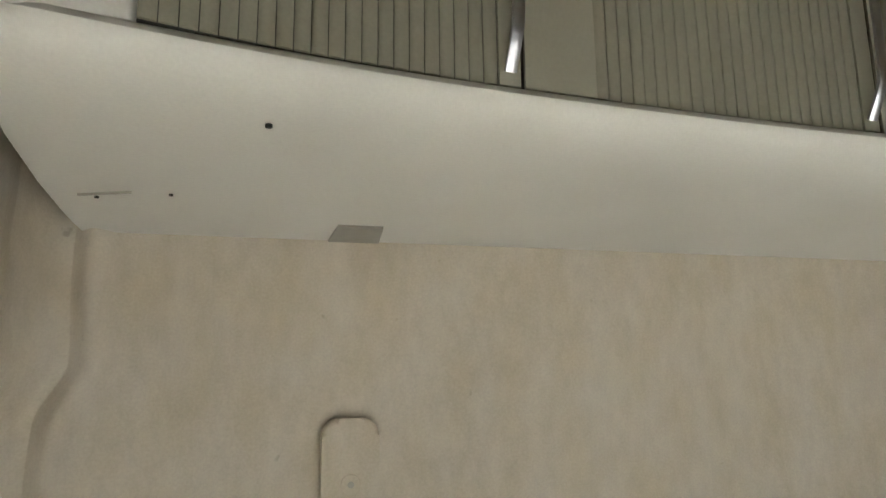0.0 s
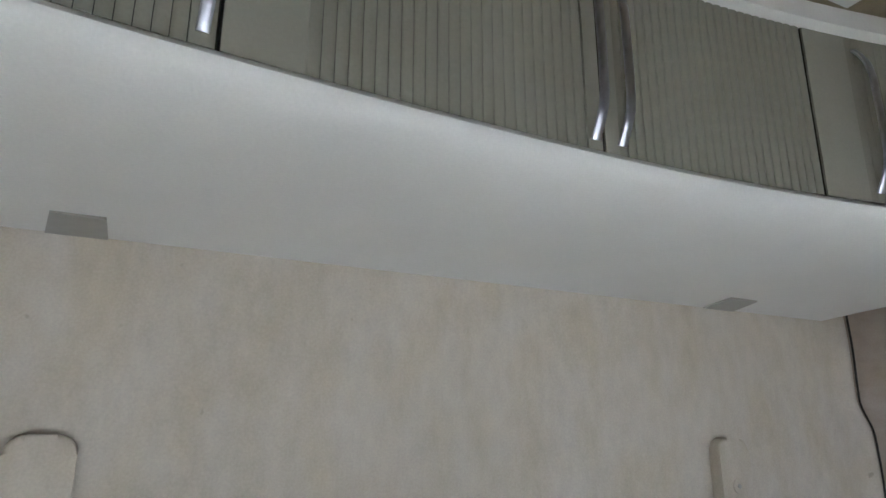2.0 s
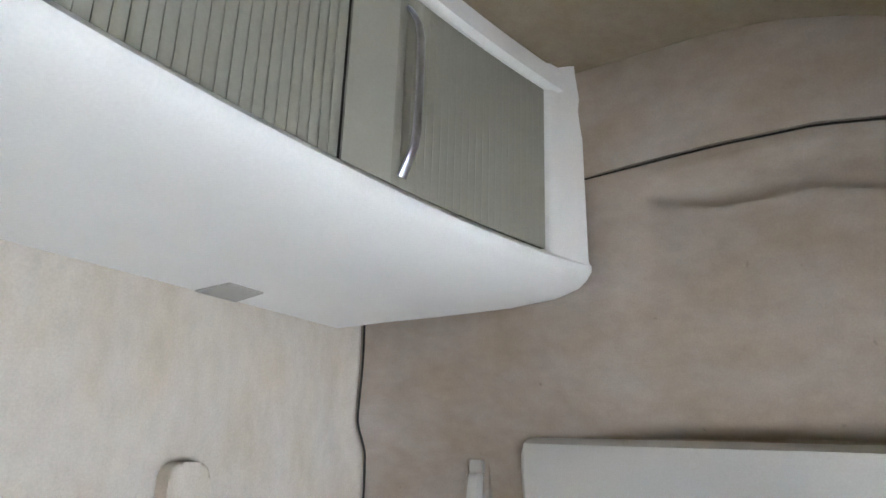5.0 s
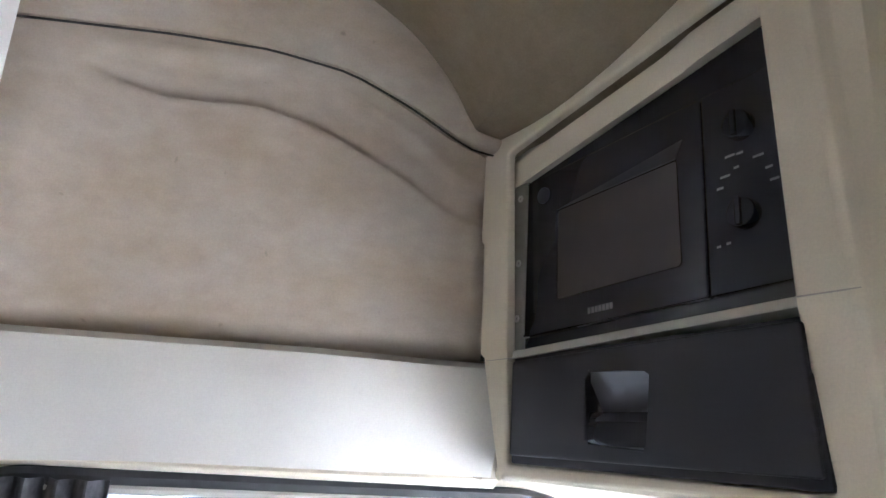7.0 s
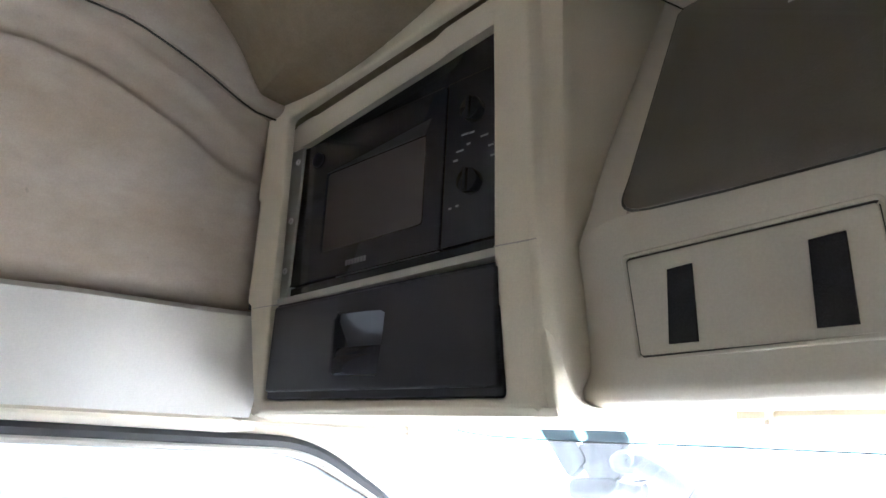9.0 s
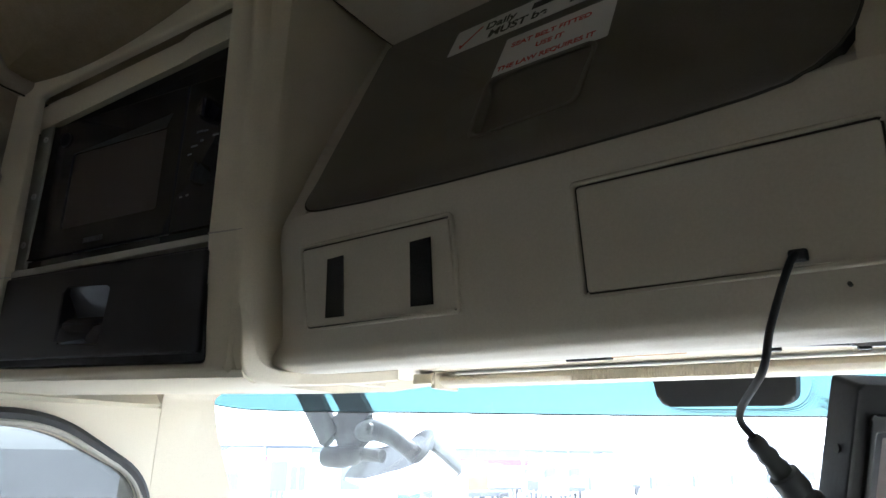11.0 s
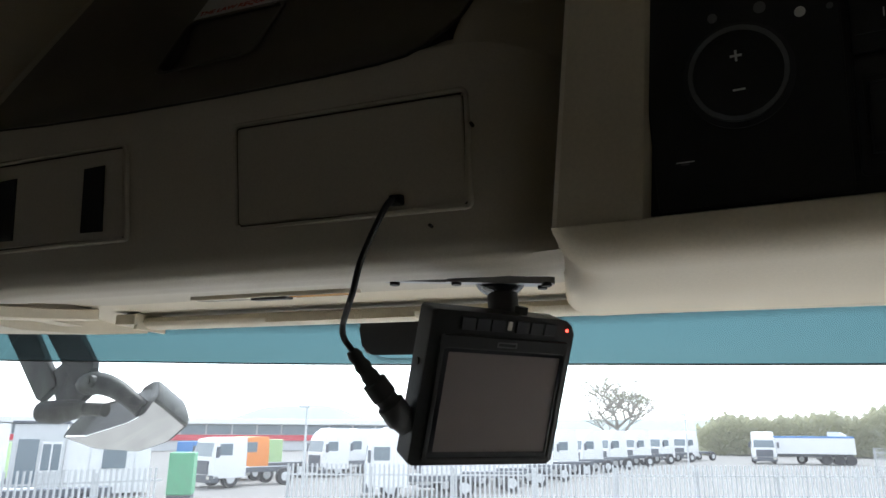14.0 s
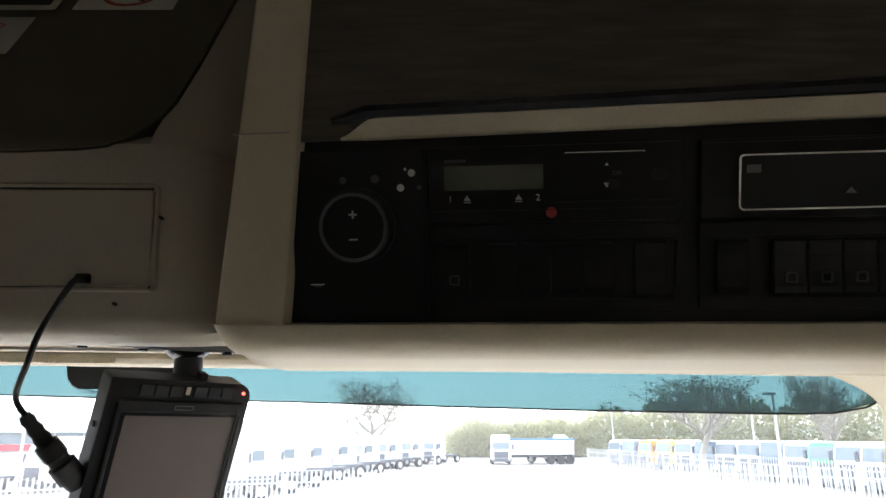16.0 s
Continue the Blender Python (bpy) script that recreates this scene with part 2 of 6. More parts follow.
def prism(bm, m, pts, c0, c1, bevel=0.0, seg=2, holes=()):
    """A flat shape in the plane of m, with holes, from depth c0 to c1, its front rim bevelled."""
    loops = [list(pts), *[list(h) for h in holes]]
    front, back = [], []
    for loop in loops:
        front.append([bm.verts.new(m @ Vector((*p, c1))) for p in loop])
        back.append([bm.verts.new(m @ Vector((*p, c0))) for p in loop])
    rim = []
    for ring, flip in ((front, False), (back, True)):
        if holes:
            es = [bm.edges.new((r[i], r[(i + 1) % len(r)])) for r in ring for i in range(len(r))]
            bmesh.ops.triangle_fill(bm, edges=es, use_beauty=True)
        else:
            bm.faces.new(ring[0])
    for f, b in zip(front, back):
        for i in range(len(f)):
            j = (i + 1) % len(f)
            bm.faces.new((f[i], f[j], b[j], b[i]))
            rim.append(bm.edges.get((f[i], f[j])))
    if bevel:
        bmesh.ops.bevel(bm, geom=rim, offset=bevel, segments=seg, profile=0.6, affect='EDGES')
    return bm


def plate(m, pts, c0, c1, bevel=0.0, seg=2, holes=()):
    return prism(bmesh.new(), m, pts, c0, c1, bevel, seg, holes)


def sheet(fn, nu, nv, thick=0.0, direction=None):
    """A surface fn(a, b) for a, b in 0..1, made solid by a shift of thick along direction."""
    bm = bmesh.new()
    g = [[bm.verts.new(fn(i / nu, j / nv)) for j in range(nv + 1)] for i in range(nu + 1)]
    for i in range(nu):
        for j in range(nv):
            bm.faces.new((g[i][j], g[i + 1][j], g[i + 1][j + 1], g[i][j + 1]))
    if thick:
        d = Vector(direction) * thick
        h = [[bm.verts.new(v.co + d) for v in row] for row in g]
        for i in range(nu):
            for j in range(nv):
                bm.faces.new((h[i][j], h[i][j + 1], h[i + 1][j + 1], h[i + 1][j]))
        for i in range(nu):
            bm.faces.new((g[i][0], h[i][0], h[i + 1][0], g[i + 1][0]))
            bm.faces.new((g[i][nv], g[i + 1][nv], h[i + 1][nv], h[i][nv]))
        for j in range(nv):
            bm.faces.new((g[0][j], g[0][j + 1], h[0][j + 1], h[0][j]))
            bm.faces.new((g[nu][j], h[nu][j], h[nu][j + 1], g[nu][j + 1]))
    return bm


def loft(rings, closed=True, caps=True):
    """Skins a row of equal rings of points."""
    bm = bmesh.new()
    vs = [[bm.verts.new(p) for p in r] for r in rings]
    n = len(rings[0])
    for a, b in zip(vs, vs[1:]):
        for i in range(n if closed else n - 1):
            j = (i + 1) % n
            bm.faces.new((a[i], a[j], b[j], b[i]))
    if caps and closed:
        bm.faces.new(vs[0])
        bm.faces.new(vs[-1])
    return bm


def tube(path, r, k=8, flat=1.0, bm=None):
    """A round bar along a path; r may be a number or a list of one radius a point."""
    own = bmesh.new() if bm is None else bm
    path = [Vector(p) for p in path]
    rings, up = [], None
    for i, p in enumerate(path):
        d = (path[min(i + 1, len(path) - 1)] - path[max(i - 1, 0)]).normalized()
        if up is None:
            up = d.orthogonal().normalized()
        up = (up - d * up.dot(d)).normalized()
        s = d.cross(up)
        rad = r[i] if isinstance(r, (list, tuple)) else r
        rings.append([own.verts.new(p + (up * math.cos(2 * math.pi * q / k) + s * flat * math.sin(2 * math.pi * q / k)) * rad) for q in range(k)])
    for a, b in zip(rings, rings[1:]):
        for i in range(k):
            j = (i + 1) % k
            own.faces.new((a[i], a[j], b[j], b[i]))
    own.faces.new(rings[0])
    own.faces.new(rings[-1])
    return own


def curve_through(pts, n=24):
    """Catmull-Rom points through the given ones."""
    p = [Vector(q) for q in pts]
    p = [2 * p[0] - p[1], *p, 2 * p[-1] - p[-2]]
    out = []
    spans = len(p) - 3
    for i in range(n + 1):
        s = min(i / n * spans, spans - 1e-6)
        k = int(s)
        t = s - k
        a, b, c, d = p[k:k + 4]
        out.append(0.5 * ((2 * b) + (c - a) * t + (2 * a - 5 * b + 4 * c - d) * t * t + (3 * b - a - 3 * c + d) * t ** 3))
    return out


def box(bm, m, x0, x1, y0, y1, z0, z1):
    c = [bm.verts.new(m @ Vector((x, y, z))) for x in (x0, x1) for y in (y0, y1) for z in (z0, z1)]
    for f in ((0, 1, 3, 2), (4, 6, 7, 5), (0, 4, 5, 1), (2, 3, 7, 6), (0, 2, 6, 4), (1, 5, 7, 3)):
        bm.faces.new([c[i] for i in f])
    return bm


def soft_box(m, x0, x1, y0, y1, z0, z1, r=0.002, seg=2):
    bm = box(bmesh.new(), m, x0, x1, y0, y1, z0, z1)
    if r:
        bmesh.ops.bevel(bm, geom=bm.edges[:], offset=r, segments=seg, profile=0.6, affect='EDGES')
    return bm


def knob(m, r, c0, c1, k=32, bevel=0.0015):
    return plate(m, [(r * math.cos(2 * math.pi * i / k), r * math.sin(2 * math.pi * i / k)) for i in range(k)], c0, c1, bevel)


def lerp(table, x):
    return float(np.interp(x, [a for a, _ in table], [b for _, b in table]))


def smooth01(t):
    t = min(1, max(0, t))
    return t * t * (3 - 2 * t)


I4 = Matrix.Identity(4)


# ---- the shell of the cab ----
def wall_x(y, z):
    """The near-side wall above the door: it leans in towards the roof and towards the front."""
    x = -0.859 + (0.2582 * (y - 0.8637) + 0.1883 * (z - 1.819)) / 0.9476
    return x + 0.055 * max(0, (0.3 - y) / 0.3) ** 2 - 0.04 * smooth01((y - 1.0) / 0.27) - 0.036 * smooth01((y - 1.12) / 0.15) * smooth01((z - 1.70) / 0.22)


def corner_x(z, sign=-1):
    """Where the rear wall turns: it steps outwards below the cabinet."""
    return (1.026 if sign < 0 else 1.004) + 0.034 * smooth01((1.66 - z) / 0.085) + 0.003 * math.sin(22 * z)


EDGE = [(0.0, 0.015), (0.54, 0.022), (0.77, 0.044), (0.874, 0.061), (0.985, 0.1), (1.105, 0.166), (1.195, 0.232), (1.24, 0.29), (1.6, 0.36)]
SEAM = [(0.0, 2.075), (0.56, 2.066), (0.774, 2.062), (0.914, 2.053), (1.03, 2.030), (1.144, 1.989), (1.24, 1.962), (1.4, 1.94)]
CREST = [(0.5, 2.045), (0.64, 2.036), (0.82, 2.03), (0.915, 2.023), (1.03, 1.993), (1.145, 1.949), (1.24, 1.905)]
TROUGH = [(0.5, 2.03), (0.64, 2.022), (0.7, 2.0), (0.778, 1.979), (0.908, 1.98), (0.991, 1.958), (1.07, 1.924), (1.145, 1.892), (1.24, 1.85)]
RIGHT = 1.06


def roof_z(x, y):
    e = lerp(EDGE, y)
    near = smooth01(1 - (x + 0.74 + 0.3 * max(0, 1.2 - y)) / 0.85) ** 0.8
    far = smooth01(1 - (RIGHT - x) / 0.5)
    return 2.276 - e * max(near, 0.6 * far)


def side_point(a, b):
    y = -0.01 + 1.32 * a
    zb = 1.05 + 0.407 * smooth01((y - 0.40) / 0.03)
    z = zb + (lerp(SEAM, y) - zb) * b
    turn = -corner_x(z) + 0.004 - 0.032 * math.sqrt(max(0, min(1, (y + 0.006) / 0.07)))
    w = smooth01((y - 0.03) / 0.34)
    x = turn * (1 - w) + wall_x(y, z) * w
    # the padded panel: a soft step behind the cabinet's end, and the pressed wave under the seam
    x -= 0.010 * smooth01((y - 0.60) / 0.06) * smooth01((2.04 - z) / 0.05) * (1 - smooth01((y - 1.18) / 0.1))
    cr, tr = lerp(CREST, y), lerp(TROUGH, y)
    if y > 0.6:
        mid, half = (cr + tr) / 2, max(0.004, (cr - tr) / 2)
        d = 1 - smooth01((abs(z - mid) - half * 0.55) / 0.027)
        ridge = math.exp(-((abs(z - mid) - half * 1.05 - 0.006) / 0.006) ** 2)
        g = smooth01((y - 0.62) / 0.1) * (1 - 0.5 * smooth01((y - 1.05) / 0.2))
        x += g * (0.004 * ridge - 0.017 * d)
    # the felt tucks in behind the pale panel and beside the locker
    x -= 0.034 * math.exp(-((z - 1.630) / 0.015) ** 2) * smooth01((y - 0.50) / 0.2)
    x -= 0.020 * math.exp(-((y - 1.285) / 0.022) ** 2)
    # draped edge of the panel by the rear corner
    return Vector((x, y, z))


part("wall_left", sheet(side_point, 110, 130, 0.03, (-1, 0, 0)), M["side"], smooth=True)
tagged(bpy.data.objects["wall_left"], "taupe felt-covered padded side wall of the cab", "wall", kind="structure")


def strip_point(a, b):
    y = -0.01 + 1.32 * a
    s = lerp(SEAM, y) + 0.003
    z = s + (2.276 - lerp(EDGE, y) + 0.006 - s) * b
    return Vector((wall_x(y, z) + 0.006 + 0.012 * math.sin(math.pi * b) ** 0.6, y, z))


tagged(part("upper_wall_left", sheet(strip_point, 60, 10, 0.04, (-1, 0, 0)), M["side"], smooth=True), "taupe felt upper strip between side wall and roof", "wall", kind="structure")
piping = [Vector((wall_x(y, lerp(SEAM, y)) + 0.001, y, lerp(SEAM, y))) for y in np.linspace(0.2, 1.3, 40)]
tagged(part("wall_seam", tube(piping, 0.0018, 6), M["gap"], smooth=True), "dark seam along the felt side wall", "trim", kind="structure")


def rear_point(a, b):
    s = 2 * a - 1
    x = (1.5 * s - 0.5 * s ** 3) * 1.075
    z = 1.05 + 1.24 * b
    edge = corner_x(z, s) - 0.033 - abs(x)
    roll = math.exp(-(edge / 0.021) ** 2)
    return Vector((x, 0.022 * roll - 0.002 + 0.0025 * math.sin(7 * z + 2 * x) * math.sin(5 * x + 1), z))


tagged(part("wall_rear", sheet(rear_point, 300, 170, 0.05, (0, -1, 0)), M["liner"], smooth=True), "cream woven-fabric rear wall lining of the cab", "wall", kind="structure")


def corner_point(sign):
    def fn(a, b):
        z = 1.05 + 1.235 * b
        t = a * math.pi / 2
        return Vector((sign * (corner_x(z, sign) - 0.006 + 0.062 * math.sin(t)), 0.001 + 0.13 * (1 - math.cos(t)), z))
    return fn


for s, n in ((1, "wall_corner_right"),):
    tagged(part(n, sheet(corner_point(s), 12, 90, 0.04, (s, 0, 0)), M["side" if s < 0 else "liner"], smooth=True), "rounded fabric corner of the rear wall", "wall", kind="structure")
wavy = [Vector((-corner_x(z) - 0.001, 0.007, z)) for z in np.linspace(1.06, 1.86, 80)]
tagged(part("corner_seam", tube(wavy, 0.0025, 6), M["gap"], smooth=True), "dark wavy seam in the rear corner", "trim", kind="structure")

tagged(part("wall_bunk_left", box(bmesh.new(), I4, -1.10, -1.062, -0.02, 0.399, 0.0, 1.055), M["dark"]), "plain dark lower side wall beside the bunk", "wall", kind="structure")
tagged(part("wall_rear_lower", box(bmesh.new(), I4, -1.1, 1.1, -0.03, -0.003, 0.0, 1.052), M["dark"]), "plain dark lower rear wall", "wall", kind="structure")
# the other side wall, lower walls, floor and front, which close the cab
def right_point(a, b):
    y = -0.02 + 1.74 * a
    rise = 0.41 * smooth01((a - 0.2) / 0.05)
    z = 1.05 + rise + (1.28 - rise) * b
    return Vector((corner_x(z, 1) + 0.050 + 0.36 * max(0, a - 0.22), y, z))


tagged(part("wall_right", sheet(lambda a, b: right_point(a, b), 40, 20, 0.04, (1, 0, 0)), M["liner"], smooth=True), "cream fabric side wall on the driver's side", "wall", kind="structure")
skin = bmesh.new()
box(skin, I4, -1.2, -1.16, -0.12, 1.88, 1.47, 2.36)
tagged(part("outer_skin_left", skin, M["dark"]), "plain outer cab skin beside the lockers", "wall", kind="structure")
tagged(part("outer_skin_roof", box(bmesh.new(), I4, -1.2, 1.5, -0.12, 2.10, 2.361, 2.4), M["dark"]), "plain outer cab roof skin", "wall", kind="structure")
tagged(part("outer_skin_rear", box(bmesh.new(), I4, -1.2, 1.5, -0.17, -0.121, 0.0, 2.4), M["dark"]), "plain outer rear cab skin", "wall", kind="structure")
tagged(part("outer_skin_front", box(bmesh.new(), I4, -1.2, 1.5, 2.061, 2.10, 1.565, 2.36), M["dark"]), "plain outer front cab skin", "wall", kind="structure")
tagged(part("outer_skin_right", box(bmesh.new(), I4, 1.46, 1.5, -0.12, 2.02, 1.47, 2.36), M["dark"]), "plain outer cab skin on the driver's side", "wall", kind="structure")
OPEN = soft_poly([(0.62, 0.92), (1.72, 0.92), (1.72, 1.30), (1.50, 1.405), (0.62, 1.405)], 0.07, 6)
OPEN_R = soft_poly([(0.98, 0.95), (1.72, 0.95), (1.72, 1.24), (1.50, 1.32), (0.98, 1.32)], 0.06, 6)
for sgn, n, m in ((-1, "wall_door_left", frame_of((-1.02, 0, 0), (0, 1, 0), (0, 0, 1))), (1, "wall_door_right", frame_of((1.06, 0, 0), (0.15, 1, 0), (0, 0, 1)))):
    tagged(part(n, plate(m, [(-0.02, 0), (1.88, 0), (1.88, 1.475), (-0.02, 1.475)] if sgn > 0 else [(0.40, 0), (1.84, 0), (1.84, 1.455), (0.40, 1.455)], 0.0, 0.04 if sgn > 0 else -0.04, holes=[OPEN_R if sgn > 0 else OPEN]), M["trim"]), "pale plastic door side with a window opening", "wall", kind="structure")
    g = part("window_left" if sgn < 0 else "window_right", plate(m, OPEN_R if sgn > 0 else OPEN, 0.018 * sgn, 0.022 * sgn), M["sideglass" if sgn > 0 else "dimglass"])
    tagged(g, "side window glass dimmed to limit the daylight", "window", kind="structure")
tagged(part("floor", box(bmesh.new(), I4, -1.1, 1.45, -0.05, 2.2, -0.04, 0.0), M["floor"]), "dark rubber cab floor", "floor", kind="structure")
# unseen front wall, made large and pale to bounce daylight under the console
tagged(part("wall_front", box(bmesh.new(), I4, -1.1, 1.45, 1.42, 2.18, 0.0, 0.94), M["dash"]), "plain pale front wall below the windscreen, unseen, bouncing daylight upwards", "wall", kind="structure")


def roof_point(a, b):
    x = -1.14 + 2.6 * a
    y = -0.05 + 2.05 * b
    return Vector((x, y, roof_z(x, y)))


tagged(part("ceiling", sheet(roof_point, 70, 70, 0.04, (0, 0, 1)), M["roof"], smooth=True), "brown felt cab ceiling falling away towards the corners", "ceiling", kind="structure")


# ---- windscreen ----
def screen_y(x, z):
    return 2.03 - 0.16 * ((x - 0.13) / 1.14) ** 2 + (1.505 - z) * 0.22


BAND = [(-1.06, 1.478), (-1.0, 1.468), (-0.94, 1.4615), (-0.8, 1.458), (-0.45, 1.457), (0.0, 1.4525), (0.4, 1.449), (0.7, 1.4435), (0.9, 1.4395), (1.18, 1.436), (1.256, 1.437), (1.30, 1.446), (1.34, 1.468)]


def screen_sheet(z0, z1, x0, x1, dy=0.0):
    """A strip of the curved glass; a bound given as None follows the shade band's lower edge."""
    def point(a, b):
        x = x0 + (x1 - x0) * a
        lo = lerp(BAND, x) if z0 is None else z0
        hi = lerp(BAND, x) - 0.0005 if z1 is None else z1
        z = lo + (hi - lo) * b
        return Vector((x, screen_y(x, z) + dy, z))
    return sheet(point, 48, 6, 0.004, (0, 1, 0))


ws = part("windscreen", screen_sheet(0.93, None, -1.07, 1.36), M["glass"], smooth=True)
tagged(ws, "large clear windscreen with a blue shade band", "windscreen", kind="structure")
wb = part("shade_band", screen_sheet(None, 1.58, -1.07, 1.36), M["tint"], ws, "translucent blue shade band", smooth=True)
for o in (ws, wb):
    o.visible_shadow = False
part("band_edge", tube([Vector((x, screen_y(x, lerp(BAND, x)) - 0.0016, lerp(BAND, x))) for x in np.linspace(-1.05, 1.34, 60)], 0.0015, 6), M["rubber"], ws, "thin dark lower edge of the shade band", smooth=True)
# printed dots that fade into the glass below its black border
dots = bmesh.new()
for row in range(8):
    for i in range(1080):
        x, z, h = -1.03 + 0.0022 * (i + 0.5 * (row % 2)), 1.5235 - 0.0020 * row, 0.00115 - 0.0001 * row
        dots.faces.new([dots.verts.new((x + dx, screen_y(x, z) - 0.003, z + dz)) for dx, dz in ((-h, 0), (0, -h), (h, 0), (0, h))])
for row in range(5):
    for i in range(150):
        a = i / 149
        x, z = 0.1275 + (a - 0.5) * (0.241 + 0.006 * row), 1.4618 - 0.0022 * row + 0.053 * abs(2 * a - 1) ** 9
        h = 0.0011 - 0.00015 * row
        dots.faces.new([dots.verts.new((x + dx, screen_y(x, z) - 0.003, z + dz)) for dx, dz in ((-h, 0), (0, -h), (h, 0), (0, h))])
tagged(part("border_dots", dots, M["rubber"], ws), "fading black dots along the glass border", kind="stuff")
# border of the glass
tagged(part("screen_border", screen_sheet(1.525, 1.60, -1.08, 1.38, -0.004), M["rubber"], smooth=True), "black edge border of the windscreen", "trim", kind="structure")


def left_edge(z):
    return -1.016 + 0.03 * max(0, (1.42 - z) / 0.14) + 0.055 * min(1, max(0, (z - 1.475) / 0.032)) ** 2


def right_edge(z):
    return 1.318 - 0.055 * min(1.2, max(0, (z - 1.435) / 0.052)) ** 2


pil = lambda x0, x1, x2, x3, z: [Vector((x0, screen_y(x0, z) - 0.006, z)), Vector((x1, screen_y(x1, z) - 0.03, z)), Vector((x2, 1.738, z)), Vector((x3, 1.738, z)), Vector((x3, screen_y(x3, z) + 0.03, z))]
tagged(part("a_pillar_left", loft([pil(left_edge(z), left_edge(z) - 0.008, -1.0188 + 0.45 * max(0, left_edge(z) + 1.016) * (z > 1.45), -1.16, z) for z in [*np.linspace(0.9, 1.47, 10), *np.linspace(1.475, 1.511, 10), 1.58]]), M["trim"], smooth=True), "beige windscreen pillar trim beside the door window", "pillar", kind="structure")
tagged(part("a_pillar_right", loft([pil(right_edge(z), right_edge(z) + 0.008, right_edge(z) + 0.03, 1.42, z) for z in [*np.linspace(0.9, 1.42, 8), *np.linspace(1.435, 1.50, 14), 1.58]]), M["trim"], smooth=True), "beige windscreen pillar trim on the driver's side", "pillar", kind="structure")
# header between the overhead lockers and the glass
tagged(part("header", loft([[Vector((x, 1.60, 1.508)), Vector((x, 1.72, 1.5)), Vector((x, 1.80, 1.500)), Vector((x, screen_y(x, 1.53) - 0.008, 1.506 + 0.029 * (screen_y(x, 1.53) - 1.85) / 0.17)), Vector((x, screen_y(x, 1.53) - 0.008, 1.58)), Vector((x, 1.6, 1.58))] for x in np.linspace(-1.06, 1.38, 24)]), M["trim"], smooth=True), "beige header trim above the windscreen", "trim", kind="structure")
tagged(part("wall_behind_lockers", box(bmesh.new(), I4, -1.15, 1.45, 1.90, 1.95, 1.54, 2.36), M["trim"]), "plain front wall behind the overhead lockers", "wall", kind="structure")


# ---- rear overhead cabinet ----
def front_y(x):
    return 0.400 + (0.185 if x < 0 else 0.093) * x * x + 0.12 * max(0, x - 0.5) ** 2


cab = thing("overhead_cabinet", "pale plastic overhead cabinet with ribbed grey-green doors along the rear wall", "cabinet", at=(0, 0, 1.84))
CI = Matrix.Translation((0, 0, -1.84))


def cpart(name, bm, material, parent=None, label="", smooth=False):
    if parent is None:
        parent = cab
        bmesh.ops.transform(bm, matrix=CI, verts=bm.verts[:])
    return part(name, bm, material, parent, label, smooth)


SHELL = [(0.0, 0.0, 1.836), (0.08, 0.0, 1.841), (0.17, 0.0, 1.846), (0.4, 0.0, 1.853), (0.7, 0.0, 1.859), (0.88, 0.0, 1.864), (1.0, -0.012, 1.872), (1.0, 0.010, 1.881), (1.0, 0.020, 1.892), (1.0, 0.021, 1.902), (1.0, 0.015, 1.910), (1.0, 0.004, 1.9145), (1.0, -0.03, 1.9145), (0.0, 0.0, 1.9145)]
END_R = [(0.0, 0.992), (0.06, 0.999), (0.14, 0.999), (0.232, 0.995), (0.345, 0.985), (0.5, 0.962)]
END_L = [(0.0, 0.935), (0.03, 0.948), (0.066, 0.957), (0.163, 0.977), (0.297, 0.991), (0.427, 0.981), (0.519, 0.948), (0.56, 0.908), (0.6, 0.895)]
rings = []
for s in np.sin(np.linspace(-math.pi / 2, math.pi / 2, 61)):
    ring = []
    for f, dy, z in SHELL:
        y = f * front_y(0.9 * s) + dy
        w = lerp(END_L if s < 0 else END_R, y) - 0.010 * smooth01((z - 1.87) / 0.04)
        x = s * w
        y2 = y - f * (0.022 if s > 0 else 0.008) * max(0, (abs(s) - 0.94) / 0.06) ** 2.5
        ring.append(Vector((x, max(0.004, y2), z + 0.006 * f * max(0, (abs(s) - 0.92) / 0.08) ** 3)))
    rings.append(ring)
cpart("underside", loft(rings), M["shell"], smooth=True, label="smooth pale plastic underside with a rounded lip")
# top rail and end stiles
top = []
for x in np.linspace(-0.90, 0.96, 41):
    y = front_y(x)
    top.append([Vector((x, y - 0.04, 2.205)), Vector((x, y + 0.006, 2.203)), Vector((x, y + 0.016, 2.210)), Vector((x, y + 0.014, 2.245)), Vector((x, y - 0.02, 2.262)), Vector((x, y - 0.06, 2.262))])
cpart("top_rail", loft(top), M["shell"], smooth=True)
for s in (-1, 1):
    st = []
    for z in np.linspace(1.905, 2.262, 14):
        lean = 0.05 * (z - 1.905) / 0.35
        x0, x1 = (0.7985, 0.912 - lean * 0.55 - 0.03 * smooth01((z - 2.17) / 0.09)) if s < 0 else (0.852, 0.972 - lean * 0.3)
        y0, y1 = front_y(s * 0.8), front_y(s * 0.9)
        st.append([Vector((s * x0, y0 - 0.04, z)), Vector((s * x0, y0 + 0.003, z)), Vector((s * (x0 + 0.004), y0 + 0.009, z)), Vector((s * (x0 + 0.022), y0 + 0.016, z)), Vector((s * (x1 - 0.032), y1 + 0.013, z)), Vector((s * (x1 - 0.014), y1 + 0.007, z)), Vector((s * (x1 - 0.004), y1 - 0.008, z)), Vector((s * x1, y1 - 0.03, z)), Vector((s * (x1 + 0.03), y1 - 0.3, z)), Vector((s * (x1 + 0.01), y1 - 0.3, z))])
    cpart("end_stile", loft(st), M["shell"], smooth=True)
